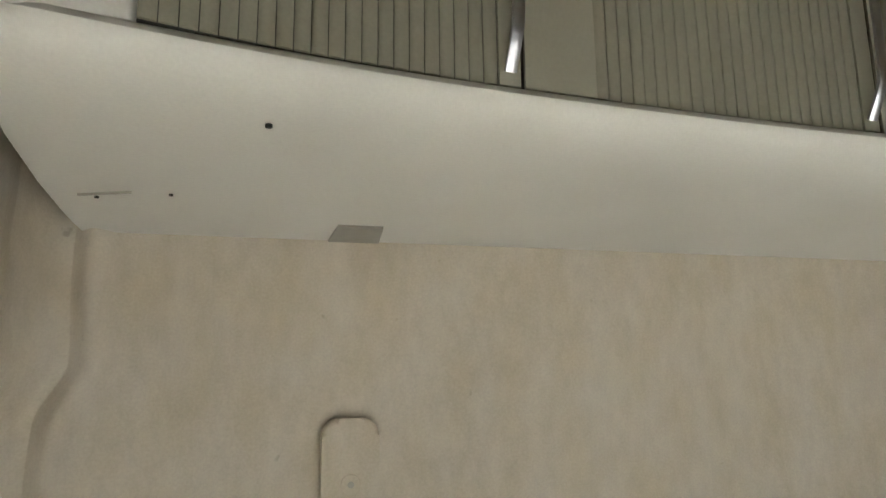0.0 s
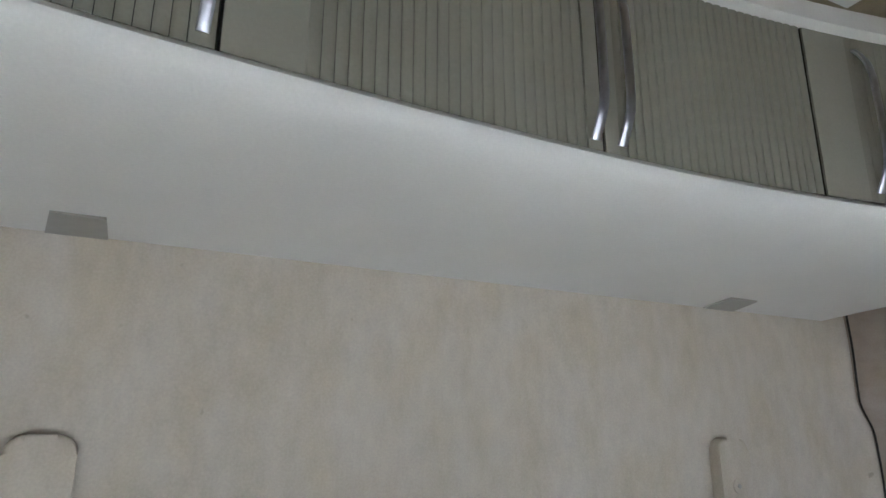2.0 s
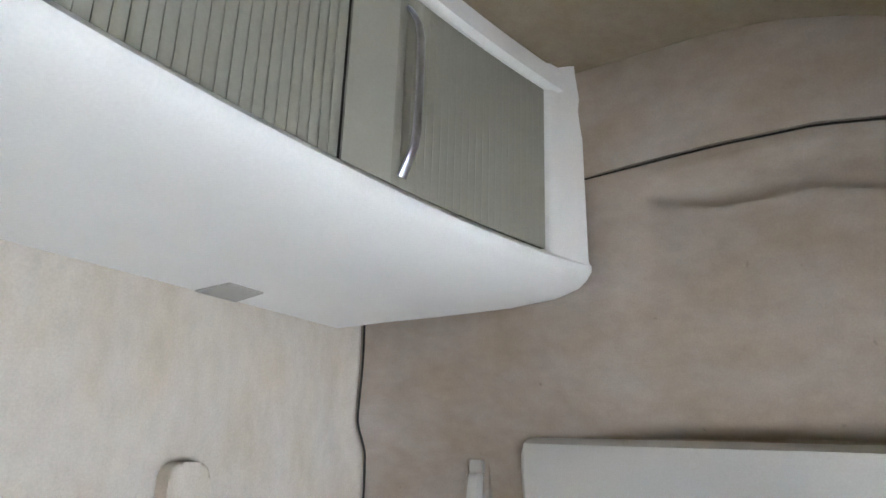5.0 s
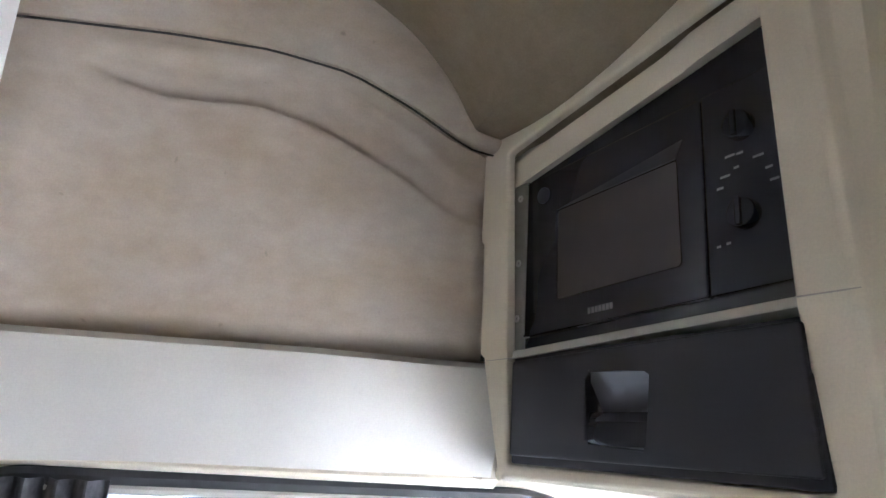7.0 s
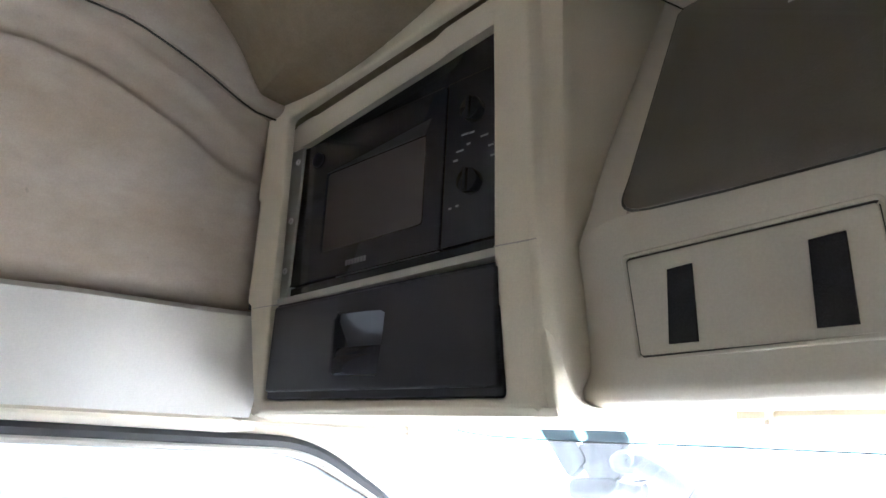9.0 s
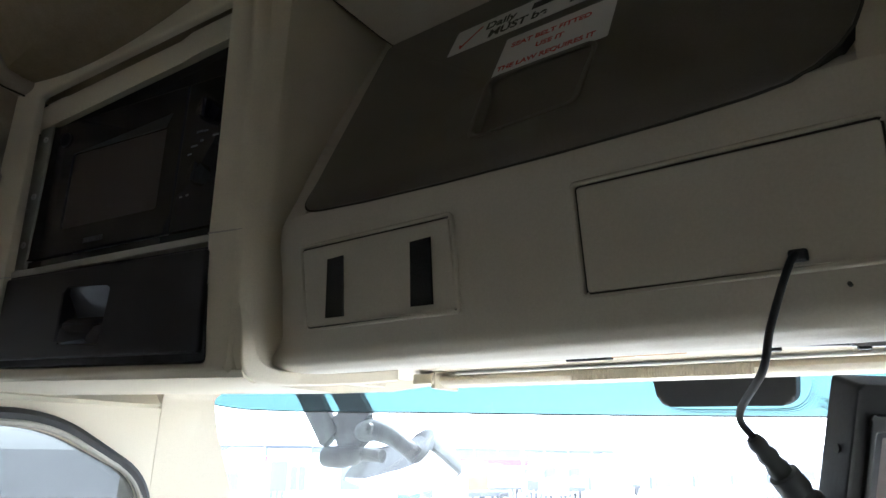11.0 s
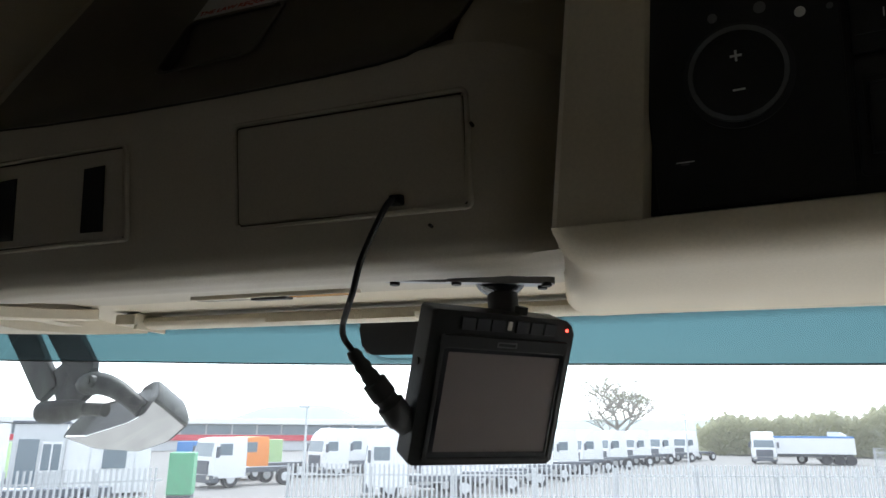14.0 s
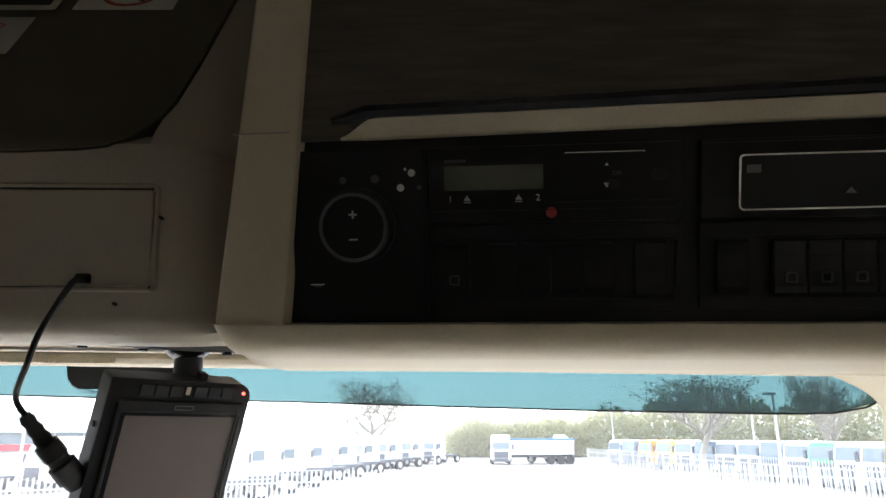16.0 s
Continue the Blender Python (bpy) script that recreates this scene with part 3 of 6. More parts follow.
cpart("back_panel", box(bmesh.new(), I4, -0.86, 0.92, 0.20, 0.22, 1.915, 2.26), M["gap"])


def curved_plate(x0, x1, z0, z1, c0, c1, nx=12, bevel=0.0, crown=0.0):
    """A plate on the bowed front, its face falling off by crown towards both sides."""
    rr = []
    for x in np.linspace(x0, x1, nx):
        top = c1 - crown * abs(2 * (x - x0) / (x1 - x0) - 1) ** 3
        sl = (0.37 if x < 0 else 0.186) * x
        n = Vector((-sl, 1, 0)).normalized()
        p = Vector((x, front_y(x), 0))
        rr.append([p + n * c0 + Vector((0, 0, z0)), p + n * top + Vector((0, 0, z0 + bevel)), p + n * top + Vector((0, 0, z1 - bevel)), p + n * c0 + Vector((0, 0, z1))])
    return loft(rr)


def pull(x):
    """A bent flat silver bar that stands off the door."""
    sl = (0.37 if x < 0 else 0.186) * x
    n = Vector((-sl, 1, 0)).normalized()
    p = Vector((x, front_y(x), 0))
    prof = [(0.004, 1.930), (0.006, 1.934), (0.016, 1.952), (0.024, 1.970), (0.027, 1.990), (0.028, 2.05), (0.027, 2.12), (0.022, 2.145), (0.012, 2.165), (0.003, 2.178)]
    u = Vector((n.y, -n.x, 0))
    rr = []
    for i, (c, z) in enumerate(prof):
        w = 0.0062
        t = 0.0026
        a, b = prof[max(0, i - 1)], prof[min(len(prof) - 1, i + 1)]
        d = Vector((b[0] - a[0], b[1] - a[1])).normalized()
        o = n * d.y * t + Vector((0, 0, -d.x * t))
        q = p + n * c + Vector((0, 0, z))
        rr.append([q - u * w - o, q + u * w - o, q + u * w + o * 0.4, q + u * w * 0.5 + o, q - u * w * 0.5 + o, q - u * w + o * 0.4])
    return loft(rr)


def cabinet_door(x_right, x_left, strip_to, handle_x, ribs_to, cut=0.0005):
    """A door from x_right down to x_left; its ribs end at ribs_to; a smooth strip reaches strip_to."""
    z0, z1 = 1.9160, 2.2025
    body = curved_plate(x_left + 0.0015, x_right - 0.0015, z0, z1, -0.014, -0.0015)
    d = cpart("cabinet_door", body, M["gap"], label="ribbed grey-green door")
    lo, hi = ribs_to
    n = max(1, round((hi - lo) / 0.0152))
    for i in range(n):
        a = lo + (hi - lo) * i / n
        b = lo + (hi - lo) * (i + 1) / n
        bm = curved_plate(a + cut, b - cut, z0, z1, -0.002, 0.0014, 7, 0.0008, 0.0018 if cut > 0.0004 else 0.0004)
        bmesh.ops.transform(bm, matrix=CI, verts=bm.verts[:])
        part("slat", bm, M["door"], d, smooth=True)
    for a, b in strip_to:
        bm = curved_plate(a + 0.0006, b - 0.0006, z0, z1, -0.002, 0.0018, 6, 0.001)
        bmesh.ops.transform(bm, matrix=CI, verts=bm.verts[:])
        part("smooth_strip", bm, M["strip"], d)
    bm = pull(handle_x)
    bmesh.ops.transform(bm, matrix=CI, verts=bm.verts[:])
    part("handle", bm, M["silver"], d, "bent brushed-silver pull handle", smooth=True)
    return d


cabinet_door(0.850, 0.501, [(0.502, 0.527)], 0.515, (0.527, 0.849))
cabinet_door(0.499, 0.027, [(0.414, 0.498), (0.028, 0.052)], 0.041, (0.052, 0.414))
cabinet_door(0.025, -0.367, [(0.0, 0.024)], -0.002, (-0.366, 0.0))
cabinet_door(-0.369, -0.795, [(-0.455, -0.370)], -0.472, (-0.794, -0.455), 0.0002)


for x0, x1 in ((0.577, 0.654), (-0.64, -0.552)):
    bm = bmesh.new()
    prism(bm, frame_of((0, 0, 1.836), (1, 0, 0), (0, 1, 0.135)), [(x0, 0.006), (x1, 0.006), (x1 - 0.008, 0.074), (x0 + 0.004, 0.074)], -0.0035, 0.001)
    tagged(part("grey_tab", bm, M["tab"]), "flat grey rectangular tab under the cabinet by the rear wall", "tab", "tabs under the cabinet")


def screw_hole(x, y, z, r=0.004):
    tagged(part("screw_hole", knob(frame_of((x, y, z), (1, 0, 0), (0, -1, 0)), r, -0.002, 0.0012, 12, 0), M["gap"]), "small dark screw hole in the pale underside", "screw hole", "screw holes")


for x, y, r in ((0.745, 0.403, 0.0034), (0.943, 0.153, 0.0026), (0.857, 0.174, 0.0024)):
    f = y / front_y(x)
    screw_hole(x, y, lerp([(0, 1.836), (0.08, 1.841), (0.17, 1.846), (0.4, 1.853), (0.7, 1.859), (0.88, 1.864), (1, 1.872)], f) - 0.0005, r)


tagged(part("scratch", soft_box(frame_of((0.9, 0.19, 1.8475), (-0.93, 0.36, 0), (0, 0, 1)), -0.065, 0.002, -0.001, 0.002, -0.0006, 0.0006, 0), M["tab"]), "thin dark scratch on the pale underside", "scratch")


# oval mounting plates with a fastener, pressed into the rear wall
def oval_plate(x, top):
    t = thing("mounting_plate", "cream oval mounting plate with a round fastener on the rear wall", "mounting plate", "mounting plates", (x, 0, top - 0.09))
    m = frame_of((0, 0.0, 0), (-1, 0, 0), (0, 0, 1))
    part("backing", plate(m, round_rect(-0.041, -0.105, 0.041, 0.09, 0.025, 8), 0.0, 0.026, 0.008, 5), M["liner"], t, smooth=True)
    part("fastener", knob(frame_of((0, 0, 0.0), (-1, 0, 0), (0, 0, 1)), 0.014, 0.0255, 0.0285, 20, 0.001), M["liner"], t, smooth=True)
    part("screw", knob(frame_of((0, 0, 0.0), (-1, 0, 0), (0, 0, 1)), 0.0045, 0.028, 0.030, 12, 0.0005), M["tab"], t)


oval_plate(0.618, 1.573)
oval_plate(-0.575, 1.570)

# ceiling hatch light patch
tagged(part("ceiling_panel", soft_box(pose(-0.43, 0.495, 2.268), -0.053, 0.053, -0.056, 0.056, -0.004, 0.006, 0.002), M["shell"]), "small flat pale square panel set in the ceiling", "panel")


# coat hook on the side wall
hk = thing("coat_hook", "small folding cream coat hook in a recess on the side wall", "coat hook", at=(-1.075, 0.265, 1.545))
hm = frame_of((0, 0, 0), (0.25, 0.97, 0), (0.02, 0, 1))
part("base", plate(hm, round_rect(-0.028, -0.07, 0.036, 0.05, 0.012), -0.012, 0.003, 0.003, holes=[round_rect(-0.018, -0.062, 0.026, 0.038, 0.008)]), M["side"], hk, smooth=True)
part("recess", plate(hm, round_rect(-0.02, -0.064, 0.028, 0.04, 0.008), -0.012, -0.008), M["tab"], hk)
part("hinge", plate(hm, round_rect(-0.008, 0.012, 0.024, 0.036, 0.004), -0.008, 0.010, 0.003), M["panel"], hk, smooth=True)
part("arm", loft([[hm @ Vector((u, v, c)) for u, c in ((-0.012 - s, c0), (-0.008 - s, c1), (0.013 + s, c1), (0.017 + s, c0))] for v, c0, c1, s in ((0.014, -0.006, 0.006, -0.002), (0.008, -0.004, 0.012, 0.0), (-0.03, 0.0, 0.016, 0.001), (-0.066, 0.004, 0.020, 0.002), (-0.073, 0.006, 0.014, 0.0))]), M["panel"], hk, smooth=True)

# pale lower panel above the door


def low_panel(a, b):
    y = 0.385 + 0.925 * a
    zt = 1.626
    zb = 1.452 + 0.010 * a - 0.010 * math.exp(-((a - 0.2) / 0.2) ** 2)
    z = zb + (zt - zb) * b
    out = 0.024 * min(1, (1 - b) / 0.05 + 0.25) * min(1, a / 0.012 + 0.3)
    if a < 0.03:
        z = min(z, zt - 0.03 * (1 - math.sqrt(max(0, 1 - ((0.03 - a) / 0.03) ** 2))))
    return Vector((wall_x(y, z) + out + 0.010 * math.sin(math.pi * b) - 0.004 * smooth01((a - 0.25) / 0.1) + 0.004, y, z))


tagged(part("side_panel", sheet(low_panel, 70, 16, 0.045, (-1, 0, 0)), M["panel"], smooth=True), "pale smooth plastic panel low on the side wall above the door", "panel", kind="structure")
head_x = lambda y: wall_x(y, 1.45) if y < 1.25 else wall_x(1.25, 1.45) - 0.34 * (y - 1.25)
tagged(part("door_header", loft([[Vector((head_x(y) + 0.02, y, 1.447 + 0.01 * (y - 0.385) / 0.925)), Vector((-1.03, y, 1.4535)), Vector((-1.05, y, 1.5)), Vector((head_x(y) - 0.02, y, 1.5))] for y in np.linspace(0.41, 1.73, 26)]), M["trim"], smooth=True), "beige underside trim above the door window", "trim", kind="structure")
rail = []
for y in np.linspace(0.42, 1.335, 24):
    w = wall_x(y, 1.45) - 0.02 * smooth01((y - 1.26) / 0.07)
    rail.append([Vector(p) for p in ((w + 0.004, y, 1.458), (w + 0.003, y, 1.449), (w - 0.004, y, 1.444), (-1.014, y, 1.438), (-1.035, y, 1.438), (-1.035, y, 1.458))])
tagged(part("door_rail", loft(rail), M["trim"], smooth=True), "beige plastic rail between the door window and the side panel", "trim", kind="structure")
seal = [Vector((-1.004, *p)) for p in soft_poly([(0.60, 0.90), (1.725, 0.90), (1.725, 1.30), (1.505, 1.427), (0.60, 1.427)], 0.08, 8)]
sl = thing("window_seal", "black rubber seal round the door window", "seal", at=(-1.004, 1.2, 1.2))
bm = tube([p - Vector((-1.004, 1.2, 1.2)) for p in seal + seal[:1]], 0.013, 8)
part("outer_bead", bm, M["rubber"], sl, smooth=True)
seal2 = [Vector((-1.000, *p)) for p in soft_poly([(0.62, 0.92), (1.715, 0.92), (1.715, 1.30), (1.50, 1.412), (0.62, 1.412)], 0.07, 8)]
part("inner_bead", tube([p - Vector((-1.004, 1.2, 1.2)) for p in seal2 + seal2[:1]], 0.007, 8), M["tab"], sl, smooth=True)

# bunched dark curtain behind the window
def cur(a, b):
    return Vector((-0.975 + 0.018 * math.sin(56 * a) + 0.006 * math.sin(23 * a), 0.45 + 0.34 * a, 0.95 + 0.475 * b))


tagged(part("curtain", sheet(cur, 110, 8, 0.004, (1, 0, 0)), M["curtain"], smooth=True), "bunched dark patterned curtain by the door window", "curtain")


# ---- microwave locker in the front corner ----
UO = Vector((-0.754, 1.287, 0))
FU = frame_of(UO, (0.974, 0.227, 0), (0, 0, 1))


def upart(name, bm, material, parent, label="", smooth=False, at=None):
    """Meshes drawn in the locker's own plane, moved under their thing."""
    root = parent
    while root.parent is not None:
        root = root.parent
    bmesh.ops.transform(bm, matrix=Matrix.Translation(-root.location), verts=bm.verts[:])
    return part(name, bm, material, parent, label, smooth)


lk = thing("corner_locker", "beige plastic corner locker housing a microwave and a drawer", "locker", at=(-0.5, 1.35, 1.466))
outer = [(0.003, 1.466), (0.499, 1.474), (0.489, 1.653), (0.457, 2.2), (0.187, 2.099), (-0.052, 2.017), (-0.066, 2.002), (-0.054, 1.82), (-0.042, 1.626)]
hole = soft_poly([(0.022, 1.484), (0.456, 1.484), (0.437, 1.645), (0.419, 2.018), (-0.002, 1.9485), (0.015, 1.63)], 0.008, 3)
upart("face", plate(FU, soft_poly(outer, 0.012, 3), -0.014, 0.0, 0.006, 3, holes=[hole]), M["trim"], lk, smooth=True)
# pillar bullnose towards the windscreen, and its underside
pb = []
for z, xo in ((1.476, 0.504), (1.50, 0.504), (1.56, 0.502), (1.653, 0.494), (1.78, 0.486), (1.9, 0.479), (2.0, 0.473), (2.14, 0.465)):
    # a bright chamfer along the front corner, then the hollow flank
    pts = [(xo - 0.016, -0.003), (xo - 0.010, 0.001), (xo - 0.0015, 0.0015), (xo + 0.0012, 0.0), (xo + 0.0075, -0.0125), (xo + 0.0095, -0.0165), (0.510, -0.026), (0.5145, -0.04), (0.519, -0.06), (0.565, -0.26), (0.53, -0.26), (xo - 0.016, -0.03)]
    pb.append([FU @ Vector((u, z, c)) for u, c in pts])
upart("pillar_edge", loft(pb), M["trim"], lk, smooth=True)
base = []
for u in [-0.12, -0.06, *np.linspace(-0.005, 0.517, 10)]:
    base.append([FU @ Vector((u, zz, cc - (0.09 if u < -0.01 and cc > -0.1 else 0))) for zz, cc in ((1.474, -0.001), (1.466, -0.006), (1.461, -0.02), (1.462, -0.2), (1.477, -0.36), (1.498, -0.5), (1.51, -0.5), (1.49, -0.03))])
upart("bottom_edge", loft(base), M["trim"], lk, smooth=True)
upart("joint_line", soft_box(FU, 0.4365, 0.4935, 1.6525, 1.6535, -0.004, 0.0021, 0), M["tab"], lk)
upart("joint_line", soft_box(FU, -0.033, 0.029, 1.6255, 1.6265, -0.004, 0.0008, 0), M["tab"], lk)
# the recess behind the opening
rec = bmesh.new()
box(rec, FU, -0.07, -0.06, 1.63, 2.05, -0.30, -0.015)
box(rec, FU, 0.452, 0.458, 1.63, 2.07, -0.30, -0.015)
box(rec, FU, -0.06, 0.452, 1.622, 1.632, -0.30, -0.015)
box(rec, FU, -0.06, 0.452, 2.06, 2.07, -0.30, -0.015)
box(rec, FU, -0.06, 0.452, 1.48, 2.06, -0.32, -0.30)
upart("recess", rec, M["black"], lk)
SH = Matrix.Identity(4)
SH[1][0] = 0.045
FS = FU @ SH
upart("shelf_edge", soft_box(FS, 0.012, 0.445, 1.6265, 1.6375, -0.06, -0.010, 0.002), M["tab"], lk)
# flange coloured darker grey to include the shadow it lies in
upart("side_flange", soft_box(FS, -0.026, 0.008, 1.642, 1.905, -0.06, -0.031, 0.004), M["tab"], lk, smooth=True)
# black filler between the oven and the lip above it
upart("filler_panel", plate(FU, [(-0.03, 1.645), (0.45, 1.665), (0.45, 2.03), (-0.03, 1.935)], -0.052, -0.047), M["gloss"], lk)
# sloping lip under the top of the opening, with a step near its far end
lip = []
for i, u in enumerate(np.linspace(-0.04, 0.45, 24)):
    zt = 1.949 + 0.165 * u
    zl = 1.907 + 0.1757 * u
    st = 0.007 * smooth01((u - 0.30) / 0.025)
    lip.append([FU @ Vector((u, z, c)) for z, c in ((zt + 0.02, -0.044), (zt + 0.004 + st, -0.042), (zt - 0.002 + st, -0.036), (zt - 0.0075 + st, -0.022), (zl + 0.004 + 0.5 * st, -0.0295), (zl + 0.5 * st, -0.032), (zl + 0.004, -0.05), (zt + 0.02, -0.05))])
upart("top_lip", loft(lip), M["trim"], lk, smooth=True)
for z in (1.880, 1.775, 1.69):
    upart("screw_boss", plate(frame_of(FS @ Vector((-0.004, z, -0.031)), (0.974, 0.227, 0), (0, 0, 1)), [(0.0055 * math.cos(a), 0.0055 * math.sin(a)) for a in np.linspace(0, 2 * math.pi, 17)[:-1]], 0, 0.002, 0.0006, holes=[[(0.0025 * math.cos(a), 0.0025 * math.sin(a)) for a in np.linspace(0, 2 * math.pi, 9)[:-1]]]), M["shell"], lk)

mw = thing("microwave", "black built-in microwave oven with dark glass door and knobs", "microwave", at=tuple(FS @ Vector((0.24, 1.641, -0.15))))
C = -0.032
upart("body", soft_box(FS, 0.010, 0.450, 1.6405, 1.902, -0.28, C - 0.012, 0.002), M["black"], mw)
wh_ = soft_poly([(0.079, 1.705), (0.288, 1.705), (0.286, 1.836), (0.077, 1.836)], 0.006)
upart("door", plate(FS, round_rect(0.012, 1.661, 0.322, 1.900, 0.004), C - 0.0115, C, 0.002, holes=[wh_]), M["gloss"], mw)
upart("oven_window", plate(FS, soft_poly([(0.078, 1.704), (0.289, 1.704), (0.287, 1.837), (0.076, 1.837)], 0.006), C - 0.0115, C - 0.003), M["ovenglass"], mw, "brown-black perforated oven window")
upart("window_bevel", plate(FS, [(0.077, 1.8365), (0.286, 1.8365), (0.297, 1.858), (0.150, 1.843)], C - 0.002, C + 0.0012, 0.0006), M["satin"], mw)
upart("door_base", plate(FS, round_rect(0.012, 1.6415, 0.448, 1.659, 0.002), C - 0.0115, C - 0.002, 0.0015), M["gloss"], mw)
upart("chrome_line", soft_box(FS, 0.12, 0.322, 1.6592, 1.6604, C - 0.004, C - 0.001, 0), M["satin"], mw)
upart("control_panel", plate(FS, round_rect(0.3245, 1.661, 0.449, 1.900, 0.003), C - 0.0115, C, 0.0015), M["gloss"], mw)
for z, r in ((1.842, 0.0165), (1.740, 0.0165)):
    kf = frame_of(FS @ Vector((0.374, z, C)), (0.974, 0.227, 0), (0, 0, 1))
    kb = upart("knob", knob(kf, r, 0, 0.014, 28, 0.003), M["gloss"], mw, smooth=True)
    upart("pointer", soft_box(kf, -0.003, 0.003, -0.015, 0.015, 0.013, 0.019, 0.001), M["gloss"], kb)
for a, z, w in (((0.345, 1.79, 0.012), (0.362, 1.796, 0.006), (0.385, 1.80, 0.012), (0.398, 1.783, 0.008), (0.402, 1.768, 0.010), (0.340, 1.778, 0.008), (0.352, 1.812, 0.012), (0.336, 1.712, 0.005), (0.348, 1.713, 0.005), (0.366, 1.811, 0.008))):
    upart("dial_mark", soft_box(FS, a, a + w, z, z + 0.0025, C, C + 0.0006, 0), M["grey"], mw)
upart("door_boss", knob(frame_of(FS @ Vector((0.050, 1.868, C)), (0.974, 0.227, 0), (0, 0, 1)), 0.0125, -0.002, 0.004, 24, 0.002), M["satin"], mw, smooth=True)
for i in range(7):
    upart("maker_mark", soft_box(FS, 0.141 + 0.0064 * i, 0.1458 + 0.0064 * i, 1.673, 1.681, C, C + 0.0006, 0), M["grey"], mw)

dr = thing("drawer", "satin black drawer front with a moulded pull", "drawer", at=tuple(FU @ Vector((0.24, 1.484, -0.05))))
upart("surround", plate(FU, soft_poly([(0.0305, 1.486), (0.454, 1.486), (0.4445, 1.636), (0.0305, 1.625)], 0.004), -0.02, -0.001, 0.002, holes=[[(0.172, 1.508), (0.272, 1.508), (0.274, 1.602), (0.170, 1.602)]]), M["satin"], dr)
grip = soft_poly([(0.176, 1.512), (0.268, 1.512), (0.270, 1.598), (0.174, 1.598)], 0.007, 4)
upart("front", plate(FU, soft_poly([(0.034, 1.496), (0.449, 1.496), (0.4415, 1.631), (0.034, 1.620)], 0.005), -0.004, 0.006, 0.003, 3, holes=[grip]), M["satin"], dr, smooth=True)
# hollow of the pull: floor slopes in from the top
hol = bmesh.new()
gf = [FU @ Vector(p) for p in ((0.170, 1.602, 0.0005), (0.274, 1.602, 0.0005), (0.272, 1.562, -0.022), (0.172, 1.550, -0.030))]
hol.faces.new([hol.verts.new(p) for p in gf])
gf = [FU @ Vector(p) for p in ((0.172, 1.550, -0.030), (0.272, 1.562, -0.022), (0.272, 1.508, -0.022), (0.172, 1.508, -0.030))]
hol.faces.new([hol.verts.new(p) for p in gf])
upart("hollow", hol, M["sheen"], dr)
gp = []
for u in np.linspace(0.178, 0.266, 9):
    e = 0.003 * (abs(u - 0.222) / 0.044) ** 4
    gp.append([FU @ Vector((u, z, c - e)) for z, c in ((1.514, -0.004), (1.5145, 0.006), (1.520, 0.0085), (1.538, 0.0075), (1.541, 0.006), (1.543, 0.0065), (1.5515, 0.003), (1.5525, -0.004))])
upart("pull", loft(gp), M["gloss"], dr, smooth=True)


# ---- centre overhead console ----
con = thing("overhead_console", "beige plastic overhead console with a large hatch above the windscreen", "console", at=(0.1, 1.45, 1.47))


def k(name, bm, material, parent=None, label="", smooth=False):
    return upart(name, bm, material, con if parent is None else parent, label, smooth)


X0, X1 = -0.262, 0.487
PROF = [(1.66, 1.504), (1.60, 1.497), (1.55, 1.489), (1.515, 1.481), (1.485, 1.4755), (1.462, 1.4765), (1.447, 1.482), (1.4375, 1.493), (1.4325, 1.508), (1.428, 1.522), (1.4195, 1.566), (1.411, 1.611), (1.4035, 1.648), (1.4025, 1.653)]


def soft_step(d, w=0.014):
    return w * math.log(1 + math.exp(min(40, d / w)))


def front_line(z, w=0.014):
    """Depth of the console's front about the hatch: it leans back above the ridge."""
    if z < 1.653:
        return lerp([(q, p) for p, q in PROF[6:]], z) + 0.49 * soft_step(z - 1.66, w) + 0.004 - 0.0028 * smooth01((z - 1.60) / 0.04)
    return 1.4036 + 0.0065 * smooth01((z - 1.653) / 0.05) + 0.49 * soft_step(z - 1.66, w)


def recess_point(x, z):
    f = max(0, 1 - (x - X0) / 0.085)
    g = max(0, 1 - (X1 - x) / 0.078)
    return Vector((x, front_line(z, 0.014 + 0.045 * f) + 0.030 * f * f + 0.058 * g * g, z))


def con_point(a, b):
    x = X0 + (X1 - X0) * a
    i = b * (len(PROF) - 1)
    j = min(int(i), len(PROF) - 2)
    y = PROF[j][0] + (PROF[j + 1][0] - PROF[j][0]) * (i - j)
    z = PROF[j][1] + (PROF[j + 1][1] - PROF[j][1]) * (i - j)
    # soft valleys towards the locker pillar and the driver's pod
    f = max(0, 1 - (x - X0) / 0.085)
    g = max(0, 1 - (X1 - x) / 0.078)
    bow = 0.03 * (x - 0.14) ** 2 * (1 - smooth01((z - 1.58) / 0.06))
    return Vector((x, y + bow + 0.49 * soft_step(z - 1.66, 0.014 + 0.045 * f) + 0.030 * f * f * smooth01((z - 1.475) / 0.05) + 0.058 * g * g * smooth01((z - 1.475) / 0.05) + 0.004 - 0.0028 * smooth01((z - 1.60) / 0.04), z + 0.004 * (f * f + g * g)))


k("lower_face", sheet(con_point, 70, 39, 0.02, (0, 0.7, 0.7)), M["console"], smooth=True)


def hatch_y(z):
    return 1.4165 + (z - 1.66) * 0.49


LEFT = lambda z: -0.160 - 0.10 * max(0, z - 1.66)
RGT = lambda z: 0.405 + 0.05 * max(0, z - 1.66)
HF = frame_of((0, hatch_y(1.662) - 0.0045, 1.662), (1, 0, 0), (0, 0.44, 0.898))


